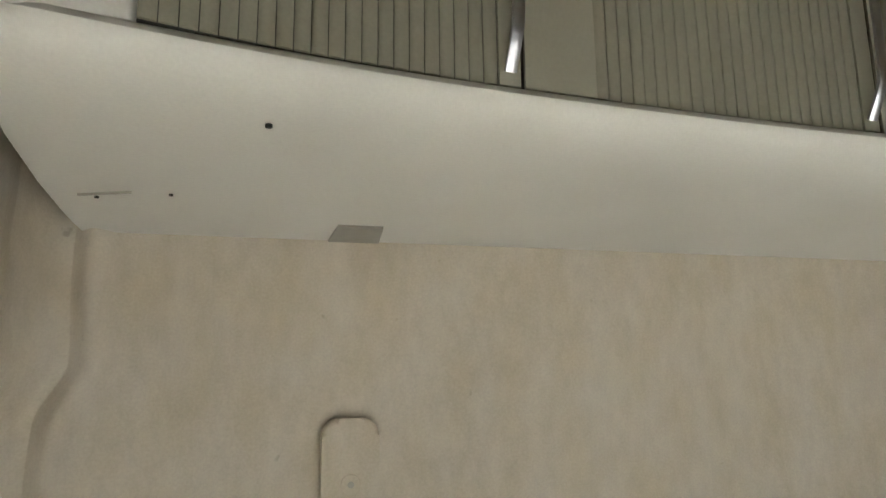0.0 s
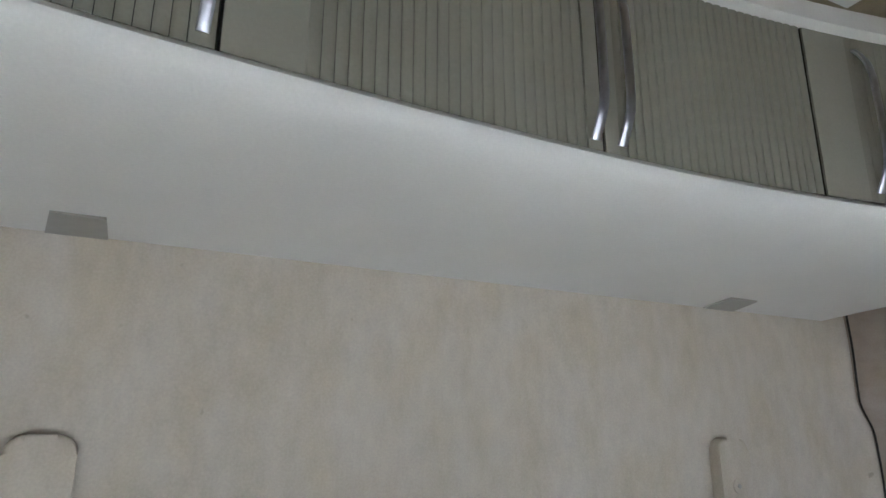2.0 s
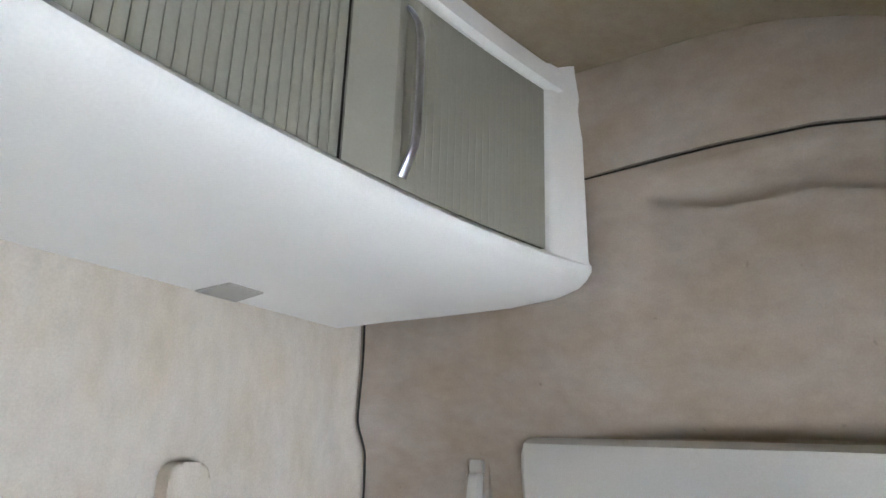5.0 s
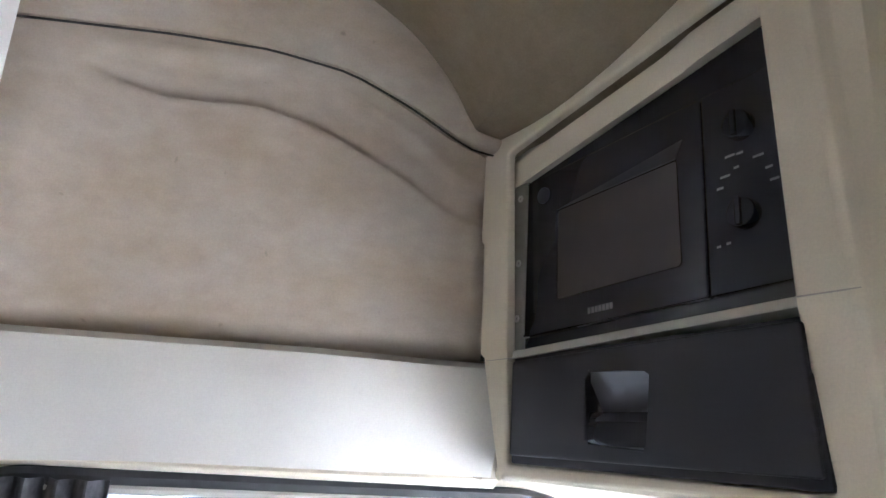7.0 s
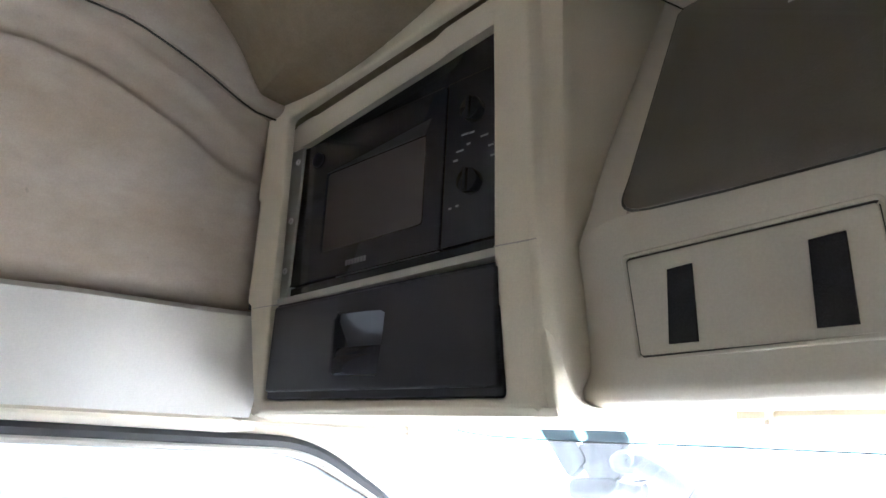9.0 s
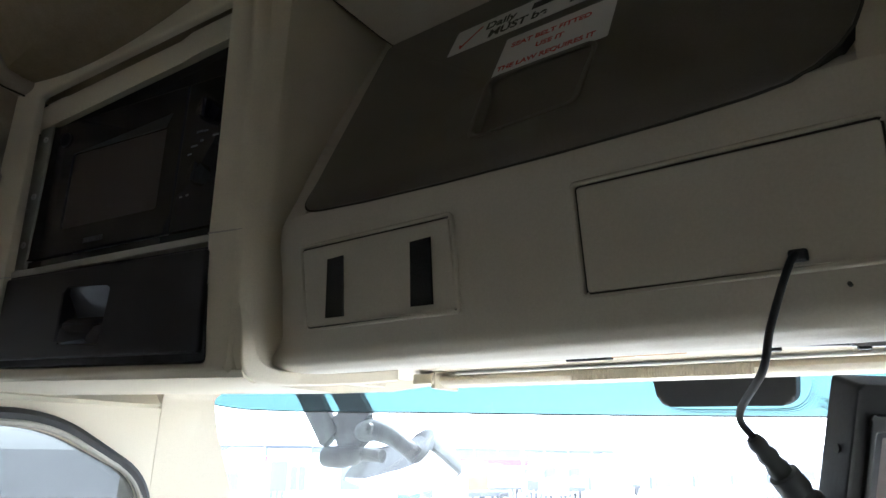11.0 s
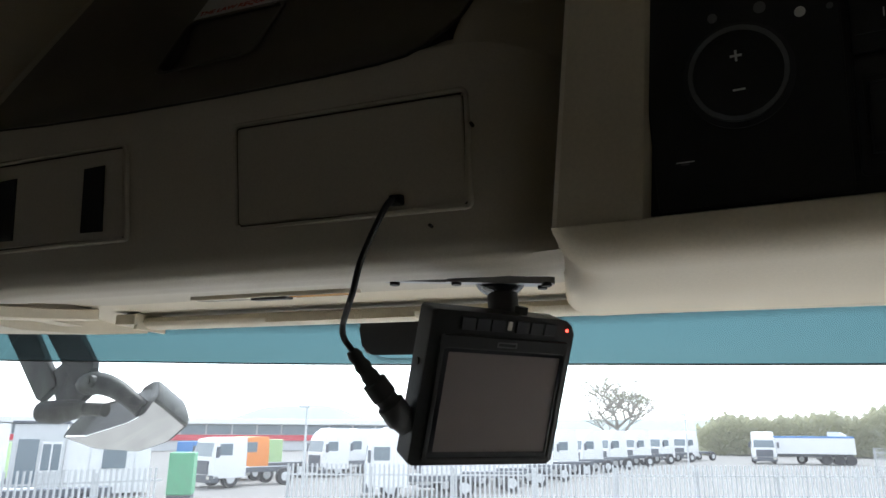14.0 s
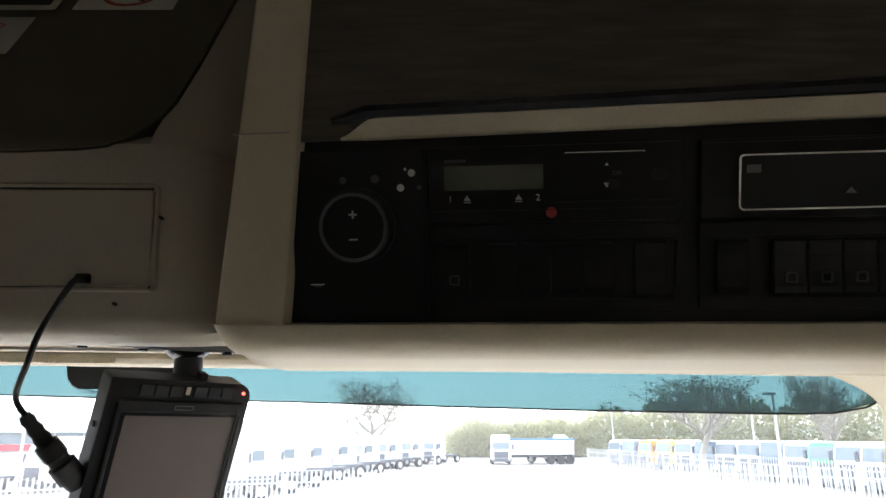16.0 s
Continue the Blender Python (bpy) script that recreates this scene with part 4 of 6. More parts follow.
def hatch_outline(e):
    """The lid's outline, e wider all round: a sagging lower edge and a broad curve up to its far side."""
    foot = [(-0.1708, 0.032), (-0.1700, 0.022), (-0.1682, 0.013), (-0.1650, 0.0055), (-0.1605, -0.0005), (-0.154, -0.005), (-0.145, -0.0078), (-0.13, -0.0100), (-0.06, -0.0145), (0.05, -0.018), (0.17, -0.0192), (0.28, -0.0180), (0.335, -0.0155), (0.362, -0.0120), (0.380, -0.0035), (0.3945, 0.0110), (0.4045, 0.0317), (0.4105, 0.0567), (0.416, 0.12)]
    c = Vector((0.12, 0.16))
    out = [*foot, (0.425, 0.34), (0.418, 0.3485), (-0.183, 0.3465), (-0.1905, 0.338)]
    return [tuple(Vector(p) + e * Vector((math.copysign(1, p[0] - c.x), math.copysign(1, p[1] - c.y)))) for p in out]


hout, hin = hatch_outline(0.0022), hatch_outline(0.0)
hatch = thing("hatch", "dark taupe overhead hatch with a recessed pull and stickers", "hatch", at=(0.12, 1.5, 1.80))
grip2 = soft_poly([(0.066, 0.040), (0.182, 0.046), (0.187, 0.137), (0.060, 0.137)], 0.014, 6)


def lean(bm):
    """Bends a flat plate of the hatch's plane to the console's front."""
    for b in (-0.008, 0.004, 0.016, 0.03, 0.05, 0.08):
        bmesh.ops.bisect_plane(bm, geom=bm.verts[:] + bm.edges[:] + bm.faces[:], plane_co=HF @ Vector((0, b, 0)), plane_no=HF.to_3x3() @ Vector((0, 1, 0)))
    back = HF.inverted()
    for v in bm.verts:
        a, b, c = back @ v.co
        z = 1.662 + 0.898 * b
        v.co = Vector((a, front_line(z) - c - 0.0015, z))
    return bm


upart("lid", lean(plate(HF, hin, -0.012, 0.0005, 0.0012, 2, holes=[grip2])), M["hatch"], hatch, smooth=True)
hb = bmesh.new()
q = [HF @ Vector(p) for p in ((0.05, 0.139, 0.001), (0.195, 0.139, 0.001), (0.195, 0.034, -0.034), (0.05, 0.034, -0.034))]
hb.faces.new([hb.verts.new(p) for p in q])
upart("pull_hollow", hb, M["hatch"], hatch)
upart("pull_rim", lean(plate(HF, soft_poly([(0.061, 0.035), (0.187, 0.041), (0.192, 0.142), (0.055, 0.142)], 0.017, 6), -0.004, 0.0026, 0.0018, 3, holes=[grip2])), M["hatch"], hatch, smooth=True)
k("hatch_gap", lean(plate(HF, hout, -0.016, -0.0008, holes=[hatch_outline(-0.008)])), M["gap"])
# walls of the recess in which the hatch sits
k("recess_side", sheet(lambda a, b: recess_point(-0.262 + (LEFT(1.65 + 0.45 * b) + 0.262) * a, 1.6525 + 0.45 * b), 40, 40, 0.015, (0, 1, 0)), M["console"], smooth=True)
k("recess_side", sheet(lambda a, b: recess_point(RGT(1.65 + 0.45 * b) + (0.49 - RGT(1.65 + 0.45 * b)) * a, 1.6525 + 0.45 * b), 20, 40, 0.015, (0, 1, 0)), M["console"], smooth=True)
# the front above the hatch leans back over it, with a dark joint along its foot
rise = lambda a: 1.1 * max(0, 0.072 - 0.752 * a)
over = lambda a, b, d: Vector((-0.262 + 0.752 * a, 1.5705 - 0.96 * (rise(a) + (0.25 - rise(a)) * b) - d, 1.9745 + rise(a) + (0.25 - rise(a)) * b - d))
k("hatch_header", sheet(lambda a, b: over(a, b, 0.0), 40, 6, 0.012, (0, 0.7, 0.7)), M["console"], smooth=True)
k("header_joint", tube([over(a, 0.0, -0.001) for a in np.linspace(0, 1, 41)], 0.002, 6), M["gap"], smooth=True)

CF = frame_of((0, 1.4320, 1.522), (1, 0, 0), (0, -0.1875, 0.982))


def flap(x0, x1, h, label):
    """A shallow cover with a groove all round it, set in the console's face."""
    t = thing("cover", label, "cover", "console covers", tuple(CF @ Vector(((x0 + x1) / 2, 0, 0))))
    upart("groove", plate(CF, round_rect(x0 - 0.0035, -0.0035, x1 + 0.0035, h + 0.0035, 0.004), -0.006, 0.0014), M["gap"], t)
    upart("rim", plate(CF, round_rect(x0 - 0.0065, -0.0045, x1 + 0.0045, h + 0.0065, 0.006), -0.006, 0.0042, 0.0026, 3, holes=[round_rect(x0 - 0.0021, -0.0021, x1 + 0.0021, h + 0.0021, 0.004)]), M["console"], t, smooth=True)
    upart("lid", plate(CF, round_rect(x0, 0, x1, h, 0.003), -0.006, 0.0036, 0.0012), M["console"], t)
    return t


flap(-0.165, 0.052, 0.0895, "flat beige cover with two black felt strips on the console")
flap(0.191, 0.412, 0.0895, "plain flat beige cover with a cable at its edge")
for x0, x1, lean in ((-0.132, -0.103, 0.010), (-0.004, 0.025, 0.006)):
    tagged(part("felt_strip", plate(CF, [(x0, 0.008), (x1, 0.0075), (x1 + lean * 0.6, 0.0745), (x0 + lean, 0.0735)], 0.0034, 0.0056, 0.0004), M["felt"]), "black hook-and-loop strip stuck on the cover", "felt strip", "felt strips")
for x, z in ((0.379, -0.0152), (0.4185, 0.0645)):
    tagged(part("screw", knob(frame_of(CF @ Vector((x, z, 0.001)), (1, 0, 0), (0, 0, 1)), 0.0015, -0.004, 0.0016, 10, 0.0003), M["gap"]), "tiny dark screw in the beige console", "screw", "console screws")


# stickers on the hatch
HS = HF @ Matrix.Translation((0, 0, -0.0016))


def lettering(text, size, material, m, parent, name, spread=1.0, bold=0.0):
    cu = bpy.data.curves.new(name, 'FONT')
    cu.body, cu.size, cu.extrude, cu.offset = text, size, 0.00015, bold
    cu.align_x = 'LEFT'
    tmp = bpy.data.objects.new(name, cu)
    scene.collection.objects.link(tmp)
    me = bpy.data.meshes.new_from_object(tmp.evaluated_get(bpy.context.evaluated_depsgraph_get()))
    bpy.data.objects.remove(tmp)
    bm = bmesh.new()
    bm.from_mesh(me)
    bpy.data.meshes.remove(me)
    bmesh.ops.transform(bm, matrix=m, verts=bm.verts[:])
    return upart(name, bm, material, parent)


def sticker(x0, x1, z0, z1, label):
    t = thing("sticker", label, "sticker", "hatch stickers", tuple(HS @ Vector(((x0 + x1) / 2, z0, 0.006))))
    upart("paper", plate(HS, round_rect(x0, z0, x1, z1, 0.002), 0.0045, 0.0052), M["paper"], t)
    return t


def at_hatch(a, b):
    return HS @ Matrix.Translation((a, b, 0.0054))


s1 = sticker(-0.038, 0.215, 0.232, 0.288, "white checks sticker with a red tick on the dark hatch")
tick = [(-0.024, 0.248), (-0.020, 0.240), (0.006, 0.276), (0.004, 0.2775), (-0.0195, 0.2475), (-0.0225, 0.2505)]
upart("tick", plate(HS, tick, 0.0053, 0.0056), M["redink"], s1)
lettering("Daily", 0.022, M["ink"], at_hatch(0.012, 0.263), s1, "black_lettering", bold=0.0004)
lettering("MUST be", 0.022, M["ink"], at_hatch(0.022, 0.241), s1, "black_lettering", bold=0.0006)
upart("word_bar", soft_box(HS, 0.080, 0.13, 0.265, 0.279, 0.0053, 0.0056, 0), M["ink"], s1)
upart("word_bar", soft_box(HS, 0.136, 0.205, 0.243, 0.257, 0.0053, 0.0056, 0), M["ink"], s1)
s2 = sticker(0.060, 0.200, 0.138, 0.215, "white sticker with red seat belt wording on the dark hatch")
lettering("SEAT BELT FITTED", 0.0125, M["redink"], at_hatch(0.071, 0.192), s2, "red_lettering", bold=0.0003)
lettering("USE IT", 0.0125, M["redink"], at_hatch(0.108, 0.172), s2, "red_lettering", bold=0.0003)
lettering("THE LAW REQUIRES IT", 0.0118, M["redink"], at_hatch(0.064, 0.149), s2, "red_lettering", bold=0.0003)
s3 = sticker(0.235, 0.355, 0.232, 0.30, "pale sticker with a round prohibition sign on the dark hatch")
ring_o = [(0.295 + 0.034 * math.cos(a), 0.266 + 0.026 * math.sin(a)) for a in np.linspace(0, 2 * math.pi, 33)[:-1]]
ring_i = [(0.295 + 0.028 * math.cos(a), 0.266 + 0.021 * math.sin(a)) for a in np.linspace(0, 2 * math.pi, 33)[:-1]]
upart("ring", plate(HS, ring_o, 0.0053, 0.0056, holes=[ring_i]), M["redink"], s3)
upart("bar", plate(HS, [(0.273, 0.281), (0.276, 0.284), (0.318, 0.251), (0.315, 0.248)], 0.0053, 0.0056), M["ink"], s3)

# courtesy lamp sunk in the console's underside, and the pale strip at the locker's foot
lampt = thing("courtesy_lamp", "slim courtesy lamp with clear and amber lenses under the console", "lamp", at=(0.10, 1.625, 1.50))
LF = frame_of((0, 1.625, 1.4985), (1, 0, 0), (0, -1, -0.12))
upart("bezel", plate(LF, soft_poly([(-0.02, -0.016), (0.205, -0.016), (0.215, 0.0), (0.205, 0.016), (-0.02, 0.016), (-0.03, 0)], 0.006), -0.004, 0.0035, 0.0015), M["trim"], lampt)
upart("lens", plate(LF, round_rect(-0.015, -0.011, 0.062, 0.011, 0.004), -0.002, 0.0045, 0.001), M["lens"], lampt)
upart("switch", plate(LF, round_rect(0.066, -0.009, 0.118, 0.009, 0.003), -0.002, 0.0065, 0.001), M["black"], lampt)
upart("lens", plate(LF, round_rect(0.122, -0.011, 0.20, 0.011, 0.004), -0.002, 0.0045, 0.001), M["amber"], lampt, "amber lens")
strip = []
lower = curve_through([(0, 1.4, 1.60), (0, 1.4, 1.54), (0, 1.3995, 1.51), (0, 1.402, 1.484), (0, 1.415, 1.467), (0, 1.448, 1.461), (0, 1.52, 1.465), (0, 1.602, 1.4745), (0, 1.678, 1.4850)], 48)
upper = curve_through([(0, 1.399, 1.605), (0, 1.414, 1.54), (0, 1.418, 1.5125), (0, 1.423, 1.4965), (0, 1.436, 1.4845), (0, 1.463, 1.4795), (0, 1.518, 1.4815), (0, 1.6, 1.4905), (0, 1.677, 1.502)], 48)
for lo_, up_ in zip(lower, upper):
    strip.append([Vector((-0.2475 - 0.022 * smooth01((lo_.z - 1.495) / 0.09) + dx, lo_.y + (up_.y - lo_.y) * f, lo_.z + (up_.z - lo_.z) * f)) for dx, f in ((-0.03, 0.0), (-0.004, 0.0), (-0.0012, 0.05), (0.0, 0.14), (0.0, 0.94), (-0.0015, 1.0), (-0.03, 1.0))])
tagged(part("visor_trim", loft(strip), M["trim"], smooth=True), "pale curved plastic trim strip along the foot of the locker flank", "trim")
vs = thing("sun_visor", "rolled beige roller sun blind rail above the windscreen", "sun blind", at=(0.2, 1.75, 1.49))
upart("rail", loft([[Vector((x, 1.735 + 0.02 * math.cos(a), 1.4875 + 0.0095 * math.sin(a))) for a in np.linspace(0, 2 * math.pi, 13)[:-1]] for x in np.linspace(-0.2, 1.34, 12)]), M["trim"], vs, smooth=True)
upart("end_clip", soft_box(I4, -0.238, -0.2, 1.70, 1.745, 1.482, 1.497, 0.002), M["trim"], vs)
upart("end_clip", soft_box(I4, -0.206, -0.199, 1.705, 1.762, 1.4755, 1.5, 0.001), M["trim"], vs)
grip_bar = bmesh.new()
for i in range(66):
    box(grip_bar, I4, 0.02 + 0.0034 * i, 0.0221 + 0.0034 * i, 1.7148, 1.724, 1.4805, 1.4925)
tagged(upart("ribbed_grip", grip_bar, M["trim"], vs), "pale ribbed pull strip", kind="stuff")
sn = thing("sensor_box", "black plastic sensor housing at the top of the windscreen", "sensor", at=(0.17, 1.85, 1.50))
snf = frame_of((0.17, 1.862, 1.50), (1, 0, 0), (0, -0.21, 0.978))
upart("housing", plate(snf, soft_poly([(-0.092, 0.01), (-0.085, -0.044), (0.085, -0.044), (0.092, 0.01)], 0.014, 4), -0.008, 0.022, 0.006, 3), M["black"], sn, smooth=True)
sn.location = Vector((0.45, 0.94, 1.38)) + (Vector(sn.location) - Vector((0.45, 0.94, 1.38))) * 1.15
sn.scale = (1.15, 1.15, 1.15)


# ---- driver's pod: switch panel, tachograph, radio ----
FR = frame_of((0.554, 1.3795, 1.481), (0.996, -0.088, 0), (0.03, -0.3545, 0.935))
pod = thing("driver_pod", "beige plastic overhead pod with a dark wood-grain lid above the driver", "console", at=(0.75, 1.40, 1.46))
PW = 0.80
# rounded lower edge that rolls under the panel
roll = [(0.0, 0.002), (-0.010, 0.0005), (-0.022, -0.006), (-0.032, -0.018), (-0.038, -0.034), (-0.047, -0.060), (-0.0642, -0.104), (-0.0825, -0.172), (-0.1225, -0.308), (-0.10, -0.32), (0.0, -0.05)]
rr = []
for u in [-0.073, -0.0727, -0.0715, -0.069, -0.065, -0.06, -0.054, -0.047, -0.04, -0.033, 0.0, 0.1, 0.25, 0.4, 0.55, PW]:
    q = max(0, (-0.033 - u) / 0.04)
    kk = math.sqrt(max(0.0001, 1 - q * q))
    near = 1 - smooth01((u + 0.04) / 0.2)
    rr.append([FR @ Vector((u + 0.29 * near * min(0, c + 0.05) + (0.006 * (1 - kk) if c > -0.05 else 0), min(0, v + 0.022 * (1 - kk)), c - (0.010 if c > -0.05 else 0.004) * (1 - kk))) for v, c in roll])
upart("lower_edge", loft(rr), M["pod"], pod, smooth=True)
# cheek beside the panel, with its joint, and its flank towards the console
ck = []
for v in (-0.006, 0.0, 0.03, 0.08, 0.147, 0.2, 0.3, 0.42, 0.56):
    w = -0.0683 + 0.186 * v
    ck.append([FR @ Vector((u, v, c + (0.3 * v - 0.002 if v < 0 else 0))) for u, c in ((0.001 + 0.12 * v, -0.02), (0.001 + 0.12 * v, -0.009), (-0.0035 + 0.12 * v, 0.0012), (-0.006 + 0.12 * v, 0.0022), (-0.012 + 0.12 * v, 0.0012), (w + 0.02, 0.0), (w + 0.006, -0.004), (w, -0.014), (w - 0.006, -0.05), (w - 0.076, -0.30), (w + 0.02, -0.30))])
upart("cheek", loft(ck), M["pod"], pod, smooth=True)
upart("joint_line", soft_box(FR, -0.038, 0.012, 0.1545, 0.1555, -0.004, 0.0016, 0), M["tab"], pod)
upart("panel_back", plate(FR, [(0.0, 0.0), (PW, 0.0), (PW, 0.158), (0.006, 0.150)], -0.02, -0.008), M["black"], pod, "recessed black fascia")
ledge = []
for u in [0.05, 0.054, 0.058, 0.063, 0.068, 0.074, 0.082, *np.linspace(0.1, PW, 12)]:
    g = smooth01((u - 0.048) / 0.032)
    up_ = 0.012 * u
    ledge.append([FR @ Vector((u, 0.148 + (v - 0.148) * (0.1 + 0.9 * g) + up_ - 0.001, c)) for v, c in ((0.1465, -0.02), (0.1475, -0.003), (0.150, 0.001 * g), (0.1625, 0.011 * g), (0.166, 0.0), (0.166, -0.02))])
upart("ledge", loft(ledge), M["pod"], pod, smooth=True)
lid = thing("pod_lid", "dark wood-grain locker lid with a grey grip rail", "locker lid", at=tuple(FR @ Vector((0.3, 0.17, -0.01))))
upart("board", plate(FR, [(0.016, 0.1475), (PW, 0.1545), (PW, 0.52), (0.062, 0.52)], -0.016, -0.003, 0.001), M["wood"], lid)
gr = [(0.0445, 0.1625), (0.048, 0.1628), (0.056, 0.1640), (0.064, 0.1662), (0.074, 0.1678), (0.095, 0.1682), (0.2, 0.1692), (0.4, 0.1728), (PW, 0.179)]
gl = []
for u, v in gr:
    th = 0.45 + 0.55 * smooth01((u - 0.044) / 0.03)
    gl.append([FR @ Vector((u, v + a * th, c * th if c > 0 else c)) for a, c in ((-0.0055, 0.001), (-0.0045, 0.012), (0.0, 0.0155), (0.0042, 0.0145), (0.0052, 0.010), (0.0052, -0.002))])
upart("grip_rail", loft(gl), M["satin"], lid, "dark grey grip rail", smooth=True)

FP = FR @ Matrix.Translation((0.0035, 0, 0))
tg = thing("heater_control", "black heater control panel with a large round dial", "control panel", at=tuple(FP @ Vector((0.06, 0.0, -0.01))))
upart("fascia", plate(FP, round_rect(0.003, 0.002, 0.1125, 0.140, 0.003), -0.009, -0.004, 0.001), M["black"], tg)
upart("dial_collar", knob(frame_of(FP @ Vector((0.057, 0.079, -0.0045)), (0.996, -0.088, 0), (0.03, -0.3545, 0.935)), 0.031, 0, 0.005, 40, 0.002), M["satin"], tg, smooth=True)
dial = upart("dial", knob(frame_of(FP @ Vector((0.057, 0.079, -0.004)), (0.996, -0.088, 0), (0.03, -0.3545, 0.935)), 0.0275, 0, 0.016, 40, 0.002), M["black"], tg, smooth=True)
DF = frame_of(FP @ Vector((0.057, 0.079, 0.0122)), (0.996, -0.088, 0), (0.03, -0.3545, 0.935))
ca = lambda r, n=40: [(r * math.cos(a), r * math.sin(a)) for a in np.linspace(0, 2 * math.pi, n + 1)[:-1]]
upart("dial_ring", plate(DF, ca(0.0272), 0, 0.0012, 0.0003, holes=[ca(0.0245)]), M["grey"], dial, "grey ring")
for w, h, z in ((0.0032, 0.0007, 0.010), (0.0007, 0.0032, 0.010), (0.0034, 0.0006, -0.0095)):
    upart("dial_mark", soft_box(DF, -w, w, z - h, z + h, 0, 0.0006, 0), M["mark"], dial)
for a, z, s, mm in ((0.046, 0.116, 0.0028, "grey"), (0.072, 0.1165, 0.0034, "grey"), (0.0925, 0.109, 0.003, "mark"), (0.1015, 0.1205, 0.003, "mark"), (0.1075, 0.109, 0.0018, "grey"), (0.0965, 0.1235, 0.0012, "mark")):
    upart("symbol", knob(frame_of(FP @ Vector((a, z, -0.0042)), (0.996, -0.088, 0), (0.03, -0.3545, 0.935)), s, 0, 0.0008, 14, 0), M[mm], tg)
upart("symbol", soft_box(FP, 0.0165, 0.0275, 0.0318, 0.0326, -0.0042, -0.0034, 0), M["mark"], tg)
upart("symbol", soft_box(FP, 0.0195, 0.0245, 0.0302, 0.0316, -0.0042, -0.0034, 0), M["grey"], tg)

ta = thing("tachograph", "black tachograph with a green display and a red button", "tachograph", at=tuple(FP @ Vector((0.21, 0.08, -0.02))))
upart("body", plate(FP, round_rect(0.116, 0.0795, 0.309, 0.139, 0.002), -0.05, -0.001, 0.0012), M["black"], ta)
upart("display", plate(FP, round_rect(0.128, 0.1055, 0.2045, 0.1245, 0.001), -0.002, 0.0002), M["lcd"], ta, "dim green display")
upart("slot_line", soft_box(FP, 0.213, 0.302, 0.0945, 0.0957, -0.002, 0.0006, 0.0003), M["satin"], ta)
upart("drawer_line", soft_box(FP, 0.118, 0.307, 0.0890, 0.0898, -0.002, 0.0004, 0), M["satin"], ta)
upart("bright_line", soft_box(FP, 0.221, 0.281, 0.1318, 0.1328, -0.002, 0.0008, 0.0003), M["chrome"], ta)
upart("red_button", knob(frame_of(FP @ Vector((0.2105, 0.0872, -0.0012)), (0.996, -0.088, 0), (0.03, -0.3545, 0.935)), 0.0042, 0, 0.0016, 16, 0.0004), M["redbtn"], ta)


def on_panel(a, b):
    return FP @ Matrix.Translation((a, b, -0.0006))


lettering("1", 0.0072, M["mark"], on_panel(0.1305, 0.0965), ta, "digit")
lettering("2", 0.0072, M["mark"], on_panel(0.1985, 0.0965), ta, "digit")
lettering("OK", 0.0052, M["grey"], on_panel(0.2565, 0.1145), ta, "digit")
for a, b, s in ((0.1455, 0.0975, 0.0028), (0.1855, 0.0975, 0.0028), (0.2525, 0.122, 0.0014)):
    upart("arrow", plate(FP, [(a - s, b), (a + s, b), (a, b + 1.5 * s)], -0.0008, -0.0002), M["mark"], ta)
upart("arrow", plate(FP, [(0.2525 - 0.0024, 0.109), (0.2525, 0.1052), (0.2525 + 0.0024, 0.109)], -0.0008, -0.0002), M["mark"], ta)
upart("arrow_bar", soft_box(FP, 0.1427, 0.1483, 0.0958, 0.0966, -0.0008, -0.0002, 0), M["mark"], ta)
upart("arrow_bar", soft_box(FP, 0.1827, 0.1883, 0.0958, 0.0966, -0.0008, -0.0002, 0), M["mark"], ta)
for i in range(6):
    upart("maker_mark", soft_box(FP, 0.1285 + 0.0028 * i, 0.1307 + 0.0028 * i, 0.1275, 0.1295, -0.0008, -0.0002, 0), M["grey"], ta)
upart("oval_key", plate(FP, [(0.292 + 0.006 * math.cos(a), 0.1145 + 0.0042 * math.sin(a)) for a in np.linspace(0, 2 * math.pi, 21)[:-1]], -0.002, 0.0004, 0.0003), M["satin"], ta)
upart("round_key", plate(FP, [(0.258 + 0.0055 * math.cos(a), 0.108 + 0.0040 * math.sin(a)) for a in np.linspace(0, 2 * math.pi, 21)[:-1]], -0.002, -0.0002, 0.0002), M["satin"], ta)

rd = thing("radio", "black radio with a chrome-edged front panel", "radio", at=tuple(FP @ Vector((0.42, 0.08, -0.02))))
upart("body", plate(FP, round_rect(0.322, 0.0795, 0.515, 0.139, 0.002), -0.05, -0.001, 0.0012), M["black"], rd)
upart("chrome_edge", plate(FP, round_rect(0.3485, 0.0855, 0.50, 0.1275, 0.004), -0.002, 0.0014, 0.0004, holes=[round_rect(0.350, 0.0868, 0.4985, 0.1262, 0.0035)]), M["chrome"], rd)
upart("front", plate(FP, round_rect(0.3502, 0.087, 0.4983, 0.126, 0.0035), -0.002, 0.0006), M["gloss"], rd)
upart("symbol", soft_box(FP, 0.3545, 0.3645, 0.1135, 0.1195, 0.0006, 0.001, 0), M["grey"], rd)
upart("symbol", plate(FP, [(0.424, 0.097), (0.432, 0.097), (0.428, 0.1015)], 0.0006, 0.001), M["grey"], rd)
upart("top_line", soft_box(FP, 0.323, 0.514, 0.1365, 0.1375, -0.002, 0.0004, 0), M["satin"], rd)


